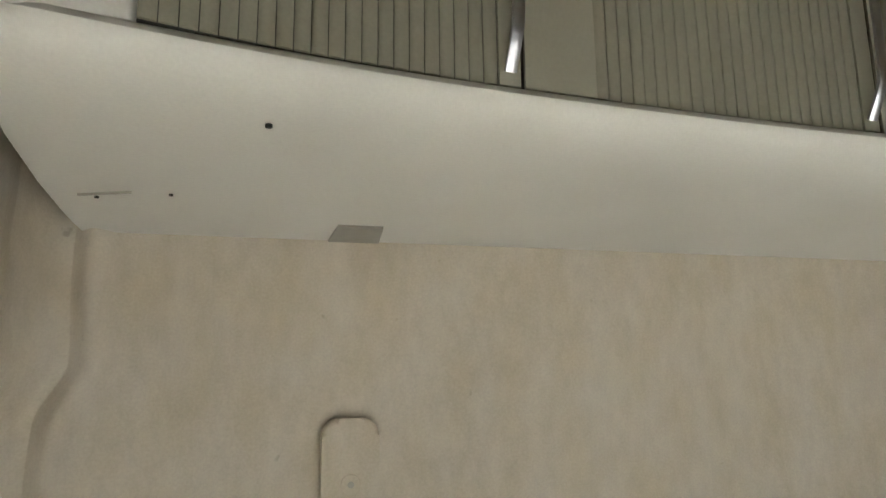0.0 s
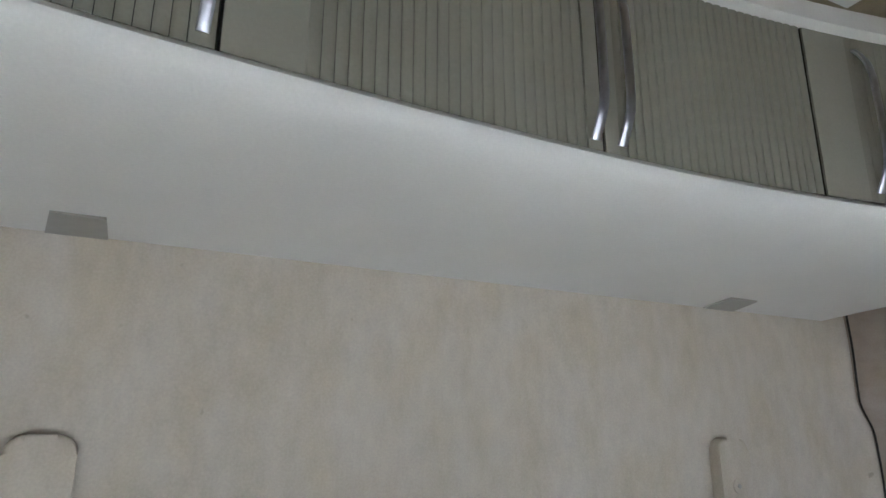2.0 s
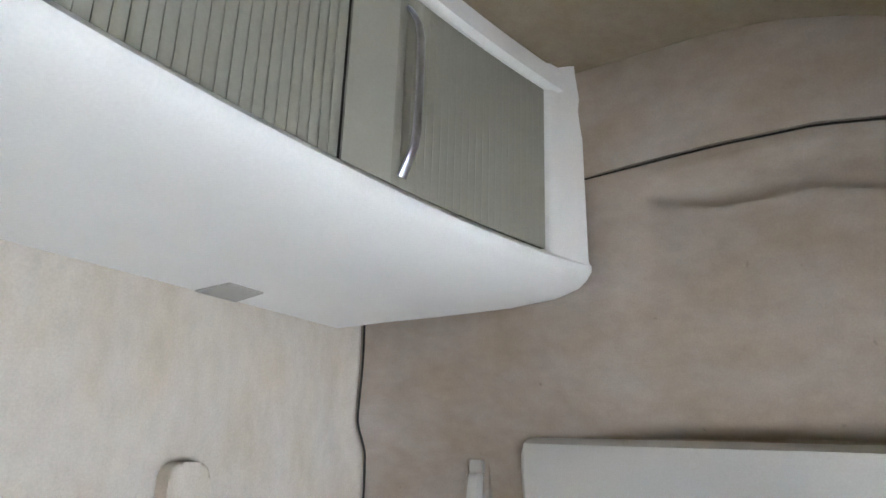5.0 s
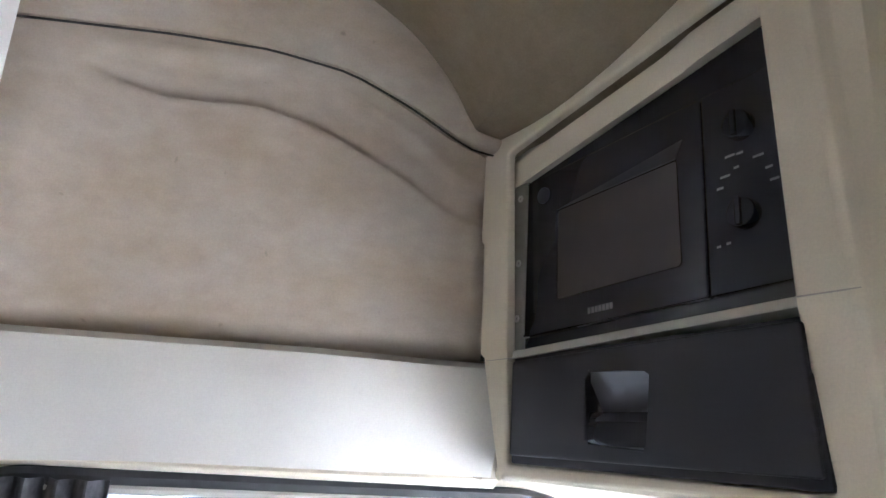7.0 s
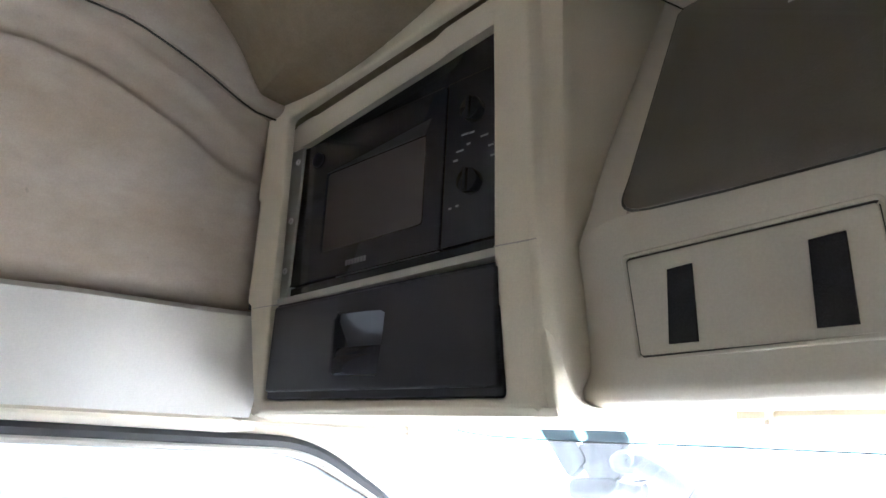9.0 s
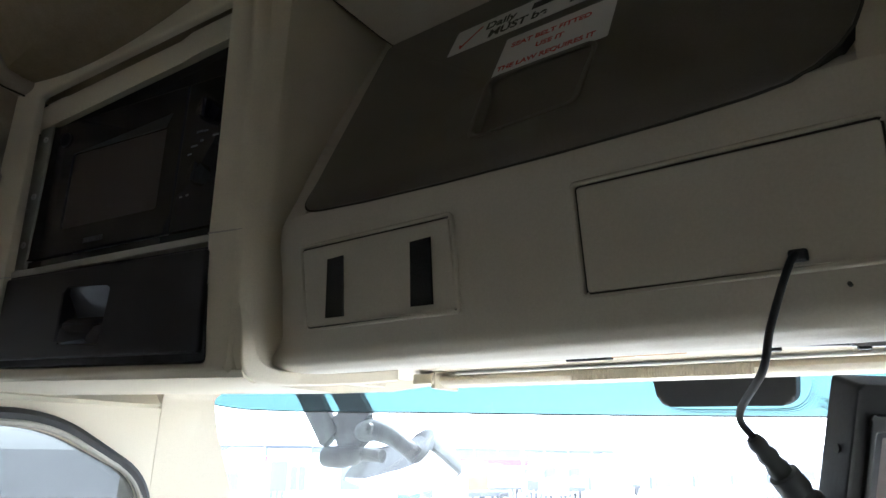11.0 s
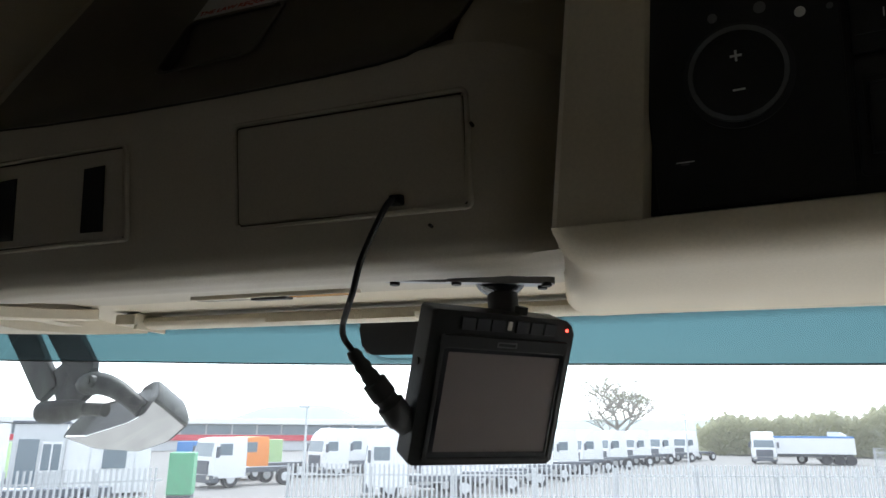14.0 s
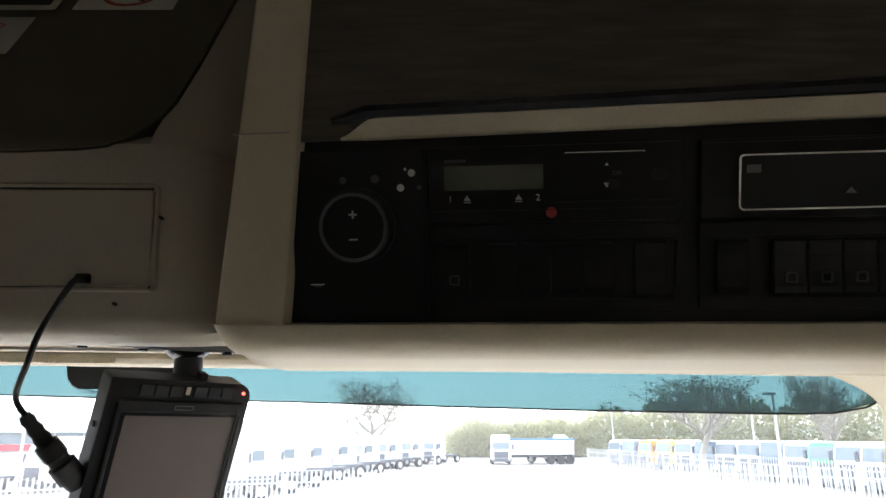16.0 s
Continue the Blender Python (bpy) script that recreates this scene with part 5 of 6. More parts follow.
def rocker(u0, u1, symbol):
    t = thing("rocker_switch", "black rocker switch with a small white symbol" if symbol else "blank black rocker switch in the overhead panel", "switch", "overhead switches", tuple(FP @ Vector(((u0 + u1) / 2, 0.02, -0.008))))
    sw = []
    for v, c in ((0.022, -0.0085), (0.023, -0.001), (0.028, 0.0005), (0.040, -0.002), (0.052, -0.0035), (0.062, -0.0025), (0.0635, -0.0085)):
        sw.append([FP @ Vector((u, v, cc)) for u, cc in ((u0, -0.0085), (u0, c - 0.0006), (u0 + 0.0006, c), (u1 - 0.0006, c), (u1, c - 0.0006), (u1, -0.0085))])
    upart("key", loft(sw), M["satin"] if symbol == 2 else M["black"], t)
    if symbol:
        upart("symbol", plate(FP, round_rect((u0 + u1) / 2 - 0.004, 0.031, (u0 + u1) / 2 + 0.004, 0.039, 0.001), -0.001, 0.0012, holes=[round_rect((u0 + u1) / 2 - 0.0028, 0.0322, (u0 + u1) / 2 + 0.0028, 0.0378, 0.0008)]), M["grey"], t)


for u0, sy in ((0.1225, 1), (0.161, 0), (0.1855, 0), (0.210, 0), (0.2343, 0), (0.274, 0), (0.3345, 0), (0.376, 2), (0.401, 1), (0.4257, 1), (0.4505, 1)):
    rocker(u0, u0 + 0.0235, sy)
swp = thing("switch_frame", "black frame round the overhead rocker switches", "switch frame", at=tuple(FP @ Vector((0.3, 0.04, -0.01))))
for a, b in ((0.116, 0.309), (0.322, 0.515)):
    upart("frame", plate(FP, round_rect(a, 0.010, b, 0.0775, 0.003), -0.009, -0.004, 0.001, holes=[round_rect(a + 0.004, 0.019, b - 0.004, 0.0665, 0.003)]), M["black"], swp)

# ---- camera monitor under the console ----
mo = thing("monitor", "black plastic camera monitor with a dark screen, hung from the console", "monitor", at=(0.40, 1.55, 1.38))
MF = frame_of((0.340, 1.4955, 1.3145), (0.686, 0.728, 0.012), (0.19, -0.30, 0.93))
MH, MWD = 0.137, 0.1445
upart("case", plate(MF, soft_poly([(-0.001, 0.0), (MWD, 0.0), (MWD + 0.001, MH - 0.008), (MWD - 0.010, MH), (0.0, MH)], 0.004, 4), -0.028, -0.0008, 0.003, 3), M["black"], mo, smooth=True)
upart("bezel", plate(MF, round_rect(0.010, 0.004, 0.1405, 0.1165, 0.004), -0.003, 0.0018, 0.0012, holes=[round_rect(0.015, 0.008, 0.1365, 0.1045, 0.002)]), M["black"], mo)
upart("inner_bezel", plate(MF, round_rect(0.0145, 0.0075, 0.137, 0.105, 0.002), -0.004, 0.0012, holes=[round_rect(0.0195, 0.0125, 0.1335, 0.1015, 0.001)]), M["gloss"], mo)
upart("screen", plate(MF, round_rect(0.0194, 0.0124, 0.1336, 0.1016, 0.001), -0.004, 0.0002), M["screen"], mo, "dark screen with reflected haze in its colour")
for i in range(6):
    a = 0.0275 + 0.0147 * i + (0.0105 if i > 2 else 0)
    upart("button", plate(MF, round_rect(a, 0.1215, a + 0.0128, 0.1325, 0.001), -0.002, 0.0012, 0.0006), M["satin"], mo)
upart("light_sensor", plate(MF, round_rect(0.0735, 0.1235, 0.0775, 0.1315, 0.0006), -0.002, 0.0008), M["lens"], mo)
upart("red_led", knob(frame_of(MF @ Vector((0.1365, 0.1275, -0.001)), MF.to_3x3() @ Vector((1, 0, 0)), MF.to_3x3() @ Vector((0, 1, 0))), 0.0014, 0, 0.0020, 12, 0.0005), M["led"], mo, "glowing red light")
upart("pin_hole", knob(frame_of(MF @ Vector((0.1365, 0.1340, -0.001)), MF.to_3x3() @ Vector((1, 0, 0)), MF.to_3x3() @ Vector((0, 1, 0))), 0.0008, 0, 0.0012, 8, 0), M["gap"], mo)
upart("badge", plate(MF, round_rect(0.065, 0.1078, 0.085, 0.113, 0.001), 0.0015, 0.0024, 0.0003, holes=[round_rect(0.0662, 0.109, 0.0838, 0.1118, 0.0006)]), M["grey"], mo)
upart("top_key", soft_box(MF, 0.088, 0.0965, MH - 0.001, MH + 0.007, -0.018, -0.008, 0.001), M["black"], mo)
upart("side_socket", knob(frame_of(MF @ Vector((-0.0008, 0.088, -0.014)), MF.to_3x3() @ Vector((0, 0, 1)), MF.to_3x3() @ Vector((0, 1, 0))), 0.0032, 0, 0.001, 14, 0), M["gap"], mo)

br = thing("monitor_bracket", "black steel bracket screwed under the console", "bracket", at=(0.40, 1.54, 1.485))
BF = frame_of((0.40, 1.545, 1.4845), (0.93, 0.36, 0.0), (0.36, -0.93, -0.1))
upart("strap", plate(BF, soft_poly([(-0.104, -0.009), (-0.04, -0.005), (0.01, -0.013), (0.055, -0.010), (0.055, 0.010), (0.01, 0.013), (-0.04, 0.009), (-0.104, 0.010)], 0.004), -0.001, 0.0055, 0.0012), M["steel"], br)
upart("strap", plate(BF, soft_poly([(-0.045, 0.012), (-0.03, 0.008), (0.02, 0.012), (0.055, 0.022), (0.05, 0.03), (0.0, 0.024), (-0.045, 0.024)], 0.003), 0.0, 0.0065, 0.001), M["steel"], br)
for a, b in ((-0.094, 0.0), (0.046, 0.0), (-0.036, 0.018), (0.046, 0.026)):
    upart("screw", knob(frame_of(BF @ Vector((a, b, 0.0055)), (1, 0, 0), (0, -1, 0)), 0.0048, 0, 0.0035, 14, 0.001), M["black"], br)
dome = []
for i in range(9):
    t = i / 8 * math.pi / 2
    dome.append([Vector((0.405 + 0.024 * math.cos(t) * math.cos(a), 1.548 + 0.024 * math.cos(t) * math.sin(a), 1.483 - 0.016 * math.sin(t))) for a in np.linspace(0, 2 * math.pi, 25)[:-1]])
upart("dome", loft(dome), M["gloss"], br, "glossy black dome", smooth=True)
upart("stem", tube([(0.407, 1.549, 1.472), (0.408, 1.549, 1.458), (0.408, 1.547, 1.44)], [0.0145, 0.0145, 0.013], 16), M["satin"], br, smooth=True)

cb = thing("cable", "black cable with a screw-locked plug running from console to monitor", "cable", at=(0.34, 1.47, 1.45))
ent = CF @ Vector((0.352, 0.006, 0.004))
plug_end = MF @ Vector((-0.002, 0.030, -0.012))
cp = [ent + Vector((0, 0.004, 0.004)), ent + Vector((-0.004, -0.012, -0.006)), ent + Vector((-0.018, -0.022, -0.05)), ent + Vector((-0.026, -0.020, -0.078)), plug_end + Vector((-0.038, -0.054, 0.076)), plug_end + Vector((-0.031, -0.043, 0.058))]
upart("lead", tube(curve_through(cp, 36), 0.0027, 10), M["rubber"], cb, smooth=True)
upart("grommet", soft_box(frame_of(ent, (1, 0, 0), (0, -0.1875, 0.982)), -0.006, 0.006, -0.003, 0.006, -0.003, 0.006, 0.002), M["rubber"], cb)
pdir = Vector((0.036, 0.049, -0.066))
pp = [plug_end - pdir * (1 - t) for t in (0.08, 0.14, 0.2, 0.26, 0.32, 0.38, 0.44, 0.45, 0.62, 0.64, 0.70, 0.72, 0.9, 0.93, 1.02)]
upart("plug", tube(pp, [0.0048, 0.0066, 0.0056, 0.0074, 0.0064, 0.0080, 0.0074, 0.0108, 0.0112, 0.0098, 0.0098, 0.0126, 0.0126, 0.0105, 0.009], 14), M["rubber"], cb, smooth=True)

# ---- front kerb mirror outside the glass ----
km = thing("kerb_mirror", "grey-green plastic kerb mirror on a jointed twin arm outside", "mirror", at=(-0.77, 2.15, 1.40))
M["housing"] = mat("mirror_housing", (0.032, 0.036, 0.030), 0.5, grain=0.75, scale=16, stain=0.8, bump=0.7, stretch=(1, 1, 0.35), spec=0.25)
M["mirror"] = mat("mirror_glass", (0.85, 0.84, 0.8), 0.03, metal=1.0)


def bar(p0, p1, w0, w1, depth):
    """A flat moulded arm with rounded edges, its broad side towards the cab."""
    p0, p1 = Vector(p0), Vector(p1)
    d = (p1 - p0).normalized()
    side = Vector((d.z, 0, -d.x)).normalized()
    back = Vector((0, 1, 0))
    rr = []
    for t in (0, 0.04, 0.25, 0.5, 0.75, 0.96, 1):
        w = w0 + (w1 - w0) * t
        w *= 0.8 if t in (0, 1) else 1
        p = p0 + (p1 - p0) * t
        rr.append([p + side * w * a + back * depth * b for a, b in ((-0.5, 0.3), (-0.47, 0.05), (-0.36, 0), (0.36, 0), (0.47, 0.05), (0.5, 0.3), (0.5, 0.8), (0.4, 1), (-0.4, 1), (-0.5, 0.8))])
    return loft(rr)


upart("arm", bar((-1.109, 2.15, 1.625), (-0.915, 2.15, 1.400), 0.082, 0.072, 0.022), M["housing"], km, smooth=True)
upart("arm", bar((-0.957, 2.14, 1.625), (-0.790, 2.14, 1.440), 0.088, 0.078, 0.022), M["housing"], km, smooth=True)
# casting that joins the two arms, its web pressed in
upart("crosspiece", bar((-0.902, 2.155, 1.462), (-0.840, 2.155, 1.372), 0.075, 0.060, 0.024), M["housing"], km, smooth=True)
upart("crosspiece", bar((-0.872, 2.150, 1.372), (-0.770, 2.150, 1.440), 0.062, 0.050, 0.024), M["housing"], km, smooth=True)
upart("joint", tube([(-0.935, 2.16, 1.357), (-0.922, 2.155, 1.357), (-0.87, 2.155, 1.358), (-0.815, 2.155, 1.366), (-0.795, 2.155, 1.372)], [0.012, 0.026, 0.028, 0.024, 0.012], 14), M["housing"], km, smooth=True)
upart("link", tube(curve_through([(-0.800, 2.15, 1.420), (-0.745, 2.145, 1.425), (-0.690, 2.145, 1.412), (-0.645, 2.15, 1.388), (-0.620, 2.16, 1.368)], 14), [0.020, 0.026, 0.027, 0.027, 0.026, 0.025, 0.024, 0.023, 0.022, 0.021, 0.02, 0.02, 0.02, 0.02, 0.02], 12), M["housing"], km, smooth=True)
upart("link", tube(curve_through([(-0.845, 2.16, 1.366), (-0.80, 2.165, 1.366), (-0.74, 2.17, 1.365)], 8), 0.016, 12), M["housing"], km, smooth=True)
upart("pivot", knob(frame_of((-0.742, 2.118, 1.427), (1, 0, 0), (0, 0, 1)), 0.015, -0.02, 0.006, 18, 0.002), M["housing"], km, smooth=True)
upart("pivot_pin", knob(frame_of((-0.742, 2.118, 1.427), (1, 0, 0), (0, 0, 1)), 0.006, 0.004, 0.009, 12, 0.001), M["housing"], km, smooth=True)
hd = frame_of((-0.7, 2.16, 1.355), (1, 0, 0), (0, -0.9, 0.45))
edge = soft_poly([(-0.272, -0.118), (-0.195, -0.112), (-0.083, -0.068), (0.026, -0.025), (0.113, 0.022), (0.183, 0.079), (0.183, -0.036), (0.074, -0.117), (-0.077, -0.186), (-0.218, -0.181)], 0.012, 3)
mid = Vector((-0.03, -0.06))
sized = lambda f: [mid + (Vector(p) - mid) * f for p in edge]
upart("shell", loft([[hd @ Vector((p.x, p.y + dy, c)) for p in sized(f)] for f, c, dy in ((0.35, -0.072, 0.01), (0.62, -0.068, 0.008), (0.85, -0.053, 0.004), (0.97, -0.028, 0.002), (1.03, -0.008, 0.0), (1.035, 0.002, 0.0), (1.02, 0.005, 0.0))]), M["housing"], km, smooth=True)
upart("mirror_glass", plate(hd, [tuple(p) for p in sized(0.985)], 0.002, 0.0065, 0.001), M["mirror"], km, "pale convex mirror glass")

# ---- the yard outside ----
EX = Matrix.Translation((0.57, 0.96, 1.35)) @ pose(0, 0, 0, 0, -1.2, 0) @ Matrix.Translation((0, 0, -3.2))
M["yard"] = mat("yard_concrete", (0.19, 0.184, 0.175), 0.9, grain=0.12, scale=3, stain=0.15)
M["lorry"] = mat("white_paint", (0.78, 0.78, 0.78), 0.35, stain=0.05)
M["lorrydark"] = mat("lorry_grey", (0.10, 0.11, 0.13), 0.6, grain=0.1, stain=0.1)
M["tyre"] = mat("tyre_rubber", (0.03, 0.03, 0.035), 0.85)
M["cabglass"] = mat("lorry_glass", (0.18, 0.22, 0.25), 0.1)
M["orange"] = mat("orange_paint", (0.75, 0.25, 0.05), 0.4, stain=0.05)
M["green"] = mat("green_steel", (0.12, 0.36, 0.2), 0.6, stain=0.15)
M["blue"] = mat("blue_tarp", (0.08, 0.22, 0.5), 0.6, stain=0.1)
M["lime"] = mat("lime_panel", (0.40, 0.56, 0.28), 0.6, stain=0.08)
M["redp"] = mat("red_panel", (0.6, 0.08, 0.1), 0.5, stain=0.08)
M["clad"] = mat("grey_cladding", (0.58, 0.59, 0.60), 0.6, grain=0.05, stain=0.08)
M["fence"] = mat("galvanised_steel", (0.52, 0.53, 0.54), 0.5, metal=0.3, grain=0.05, stain=0.1, vary=0.06)
# bark of the far trees, paled to include the haze in front of them
M["hazed_bark"] = mat("hazed_bark", (0.36, 0.335, 0.30), 0.9, grain=0.2, scale=8)
M["leaf"] = foliage("spring_leaves", (0.23, 0.235, 0.18))
# distance haze is mixed into the hills' pale blue-grey
M["hill"] = mat("hazed_hill", (0.30, 0.36, 0.36), 1.0, stain=0.15)


def place(az, r, turn=0.0):
    a = radians(az)
    return EX @ pose(r * math.sin(a), r * math.cos(a), 0, 0, 0, turn)


gnd = bmesh.new()
gr_ = [[gnd.verts.new(EX @ Vector((x, y, 0))) for y in (-60, -5, 20, 60, 140, 400, 3000)] for x in (-3000, -400, -120, -40, 0, 40, 120, 400, 3000)]
for i in range(8):
    for j in range(6):
        gnd.faces.new((gr_[i][j], gr_[i + 1][j], gr_[i + 1][j + 1], gr_[i][j + 1]))
tagged(part("ground", gnd, M["yard"]), "pale dusty concrete yard", "ground", kind="structure")


def wheel(parent, x, y, r=0.5, w=0.3):
    m = Matrix.Translation((x, y, r)) @ pose(0, 0, 0, 0, 90, 0)
    t = part("wheel", knob(m, r, -w / 2, w / 2, 20, 0.04), M["tyre"], parent, smooth=True)
    part("rim", knob(m, r * 0.55, -w / 2 - 0.01, w / 2 + 0.01, 14, 0.02), M["clad"], t)


def lorry(m, paint, roof=0.6, label="white lorry tractor unit with a tall cab parked in the yard", length=6.0):
    """A cab-over tractor unit: it faces -y at its origin, the cab's front at y = 0."""
    t = tagged(new("lorry"), label, "lorry", "parked lorries")
    w = 1.22
    ringz = [(0.55, 0.02), (1.2, 0.0), (1.9, 0.06), (2.7, 0.22), (2.7 + roof * 0.6, 0.5), (2.75 + roof, 1.0)]
    rg = []
    for z, f in ringz:
        ww = w - 0.10 * max(0, z - 1.9)
        rg.append([Vector((-ww + 0.12, f, z)), Vector((ww - 0.12, f, z)), Vector((ww, f + 0.15, z)), Vector((ww, 2.2, z)), Vector((-ww, 2.2, z)), Vector((-ww, f + 0.15, z))])
    part("cab", loft(rg), paint, t, smooth=True)
    part("windscreen", loft([[Vector((-1.02, 0.055, 1.75)), Vector((1.02, 0.055, 1.75)), Vector((0.98, 0.185, 2.5)), Vector((-0.98, 0.185, 2.5))], [Vector((-1.02, 0.02, 1.75)), Vector((1.02, 0.02, 1.75)), Vector((0.98, 0.15, 2.5)), Vector((-0.98, 0.15, 2.5))]]), M["cabglass"], t)
    part("grille", soft_box(I4, -0.85, 0.85, -0.03, 0.05, 0.75, 1.5, 0.02), M["lorrydark"], t)
    part("bumper", soft_box(I4, -1.22, 1.22, -0.06, 0.5, 0.3, 0.72, 0.05), M["lorrydark"], t)
    for s in (-1, 1):
        part("side_window", soft_box(I4, s * 1.2 - 0.03, s * 1.2 + 0.03, 0.45, 1.25, 1.8, 2.45, 0.02), M["cabglass"], t)
        part("mirror", soft_box(I4, s * 1.42 - 0.1, s * 1.42 + 0.1, 0.15, 0.3, 1.7, 2.3, 0.04), M["lorrydark"], t)
        part("headlamp", soft_box(I4, s * 0.98 - 0.18, s * 0.98 + 0.18, -0.075, 0.0, 0.5, 0.68, 0.02), M["lens"], t)
    part("chassis", soft_box(I4, -0.45, 0.45, 0.6, length, 0.75, 1.05, 0.03), M["lorrydark"], t)
    part("fuel_tank", soft_box(I4, -1.15, -0.55, 2.4, 3.6, 0.5, 1.05, 0.08), M["clad"], t)
    for y in (1.3, length - 1.0):
        for s in (-1, 1):
            wheel(t, s * 1.0, y)
    t.matrix_world = m
    return t


lorry(place(-40.1, 43, -22), M["lorry"], 0.05, "white lorry tractor unit with a flat roof parked behind the fence")
lorry(place(-38.0, 49, -20), M["orange"], 0.05, "orange lorry tractor unit parked behind the fence")
base_l = None
for i in range(11):
    f = i / 10
    az = -27.5 + 25 * f ** 0.75
    r = 36 + 52 * f ** 1.25
    m = place(az, r, -62 + 26 * f)
    if base_l is None:
        base_l = lorry(m, M["lorry"], 0.65)
    else:
        copy_thing(base_l, m)
for az, r, tn in ((-57.5, 30, -30), (-31.5, 52, -30), (-29.5, 56, -30), (-27.6, 60, -30), (3.6, 84, 0), (9.3, 88, 80)):
    copy_thing(base_l, place(az, r, tn))
tr = tagged(new("tipper_trailer"), "white tipper trailer with a blue top cover in the yard", "trailer")
part("body", soft_box(I4, -4.2, 4.2, -1.2, 1.2, 1.1, 2.75, 0.05), M["lorry"], tr)
part("cover", soft_box(I4, -4.2, 4.2, -1.2, 1.2, 2.76, 2.95, 0.05), M["blue"], tr, "blue sheet cover")
part("chassis", soft_box(I4, -4.0, 4.0, -0.5, 0.5, 0.8, 1.09, 0.02), M["lorrydark"], tr)
for x in (1.4, 2.6, 3.7):
    for s in (-1, 1):
        part("wheel", knob(Matrix.Translation((x, s * 1.0, 0.5)) @ pose(0, 0, 0, 90, 0, 0), 0.5, -0.15, 0.15, 16, 0.03), M["tyre"], tr)
tr.matrix_world = place(6.6, 86, 0)

# lorries parked side by side along the far side, facing the yard
M["dullblue"] = mat("blue_grey_paint", (0.16, 0.22, 0.30), 0.4, stain=0.08)
M["yellow"] = mat("yellow_paint", (0.70, 0.50, 0.12), 0.4, stain=0.06)
kinds = []
for paint, text in (("lorry", "white flat-roofed lorry parked in the row along the yard"), ("clad", "pale grey flat-roofed lorry parked in the row along the yard"), ("dullblue", "blue-grey lorry parked in the row along the yard"), ("orange", "orange lorry at the far end of the row"), ("yellow", "yellow lorry at the far end of the row"), ("green", "green lorry parked in the row along the yard")):
    kinds.append((M[paint], text))
made = {}
for i, kind in enumerate((0, 2, 3, 4, 0, 2, 1, 0, 2, 0, 5, 1, 0, 1, 0, 1, 1)):
    f = i / 16
    m = place(12.6 + 25.5 * f ** 1.15, 80 - 45 * f ** 0.9, -68 + 10 * f)
    if kind in made:
        copy_thing(made[kind], m)
    else:
        made[kind] = lorry(m, kinds[kind][0], 0.05, kinds[kind][1])

# palisade fences


def fence(p0, p1, step=0.15, h=2.25):
    t = tagged(new("palisade_fence"), "galvanised steel palisade fence round the yard", "fence", "fences")
    d = Vector(p1) - Vector(p0)
    L = d.length
    ang = math.degrees(math.atan2(d.y, d.x))
    t.matrix_world = EX @ Matrix.Translation((*p0, 0)) @ pose(0, 0, 0, 0, 0, ang)
    bm = loft([[Vector((-0.034, 0, z)), Vector((-0.012, -0.012, z)), Vector((0.012, -0.012, z)), Vector((0.034, 0, z)), Vector((0.0, 0.008, z))] for z in (0.05, h - 0.1)])
    first = part("pale", bm, M["fence"], t)
    # the pointed head
    n = int(L / step)
    for i in range(1, n):
        o = first.copy()
        scene.collection.objects.link(o)
        o.location.x = i * step
    for z in (0.45, h - 0.45):
        part("rail", box(bmesh.new(), I4, 0, L, 0.01, 0.05, z - 0.025, z + 0.025), M["fence"], t)
    for i in range(int(L / 2.75) + 1):
        part("post", box(bmesh.new(), I4, i * 2.75 - 0.05, i * 2.75 + 0.05, 0.052, 0.15, 0, h - 0.2), M["fence"], t)


def polar(az, r):
    return (r * math.sin(radians(az)), r * math.cos(radians(az)))


fence(polar(-62, 21), polar(-42.8, 22))
fence(polar(-33.5, 24), polar(16, 30), 0.16)
fence(polar(16.5, 30), polar(42, 27), 0.16)
fence(polar(10.5, 66), polar(35, 30), 0.22)


# buildings
def slab(t, name, x0, x1, y0, y1, z0, z1, material, r=0.02):
    return part(name, soft_box(I4, x0, x1, y0, y1, z0, z1, r), material, t)


wh = tagged(new("warehouse"), "long low warehouse with a glazed band and red fascia", "building")
slab(wh, "wall", -42, 38, 0, 20, 0, 3.4, M["clad"])
slab(wh, "fascia", -42, 38, -0.4, -0.02, 1.6, 2.5, M["redp"])
for i in range(20):
    slab(wh, "window", -41.5 + 4 * i, -37.8 + 4 * i, -0.15, -0.01, 2.6, 4.1, M["cabglass"])
slab(wh, "roof", -43, 39, -1.2, 21, 4.2, 5.1, M["lorry"], 0.1)
slab(wh, "roof_base", -42, 38, 0.1, 20, 3.41, 4.19, M["clad"])
wh.matrix_world = place(-43, 120, 38)
ind = tagged(new("industrial_unit"), "plain grey industrial unit behind the parked lorries", "building")
slab(ind, "wall", -7, 7, 0, 12, 0, 5.4, M["clad"])
slab(ind, "roof", -7.3, 7.3, -0.3, 12.3, 5.41, 5.7, M["clad"])
slab(ind, "door", -5, -1.5, -0.1, -0.01, 0, 3.6, M["redp"])
ind.matrix_world = place(-16.5, 105, 15)
of = tagged(new("site_office"), "grey portable site office with a door and white window", "cabin")
slab(of, "wall", -3.1, -0.85, 0, 2.6, 0.1, 2.9, M["clad"])
slab(of, "wall", -0.84, 3.1, 0.3, 2.9, 0.1, 2.68, M["lorry"])
slab(of, "roof", -3.2, -0.75, -0.1, 2.7, 2.91, 3.02, M["lorrydark"])
slab(of, "door", -2.85, -1.98, -0.04, -0.005, 0.15, 2.3, M["cabglass"])
wd = slab(of, "window", -1.85, -0.95, -0.05, -0.005, 1.0, 2.2, M["lorry"])
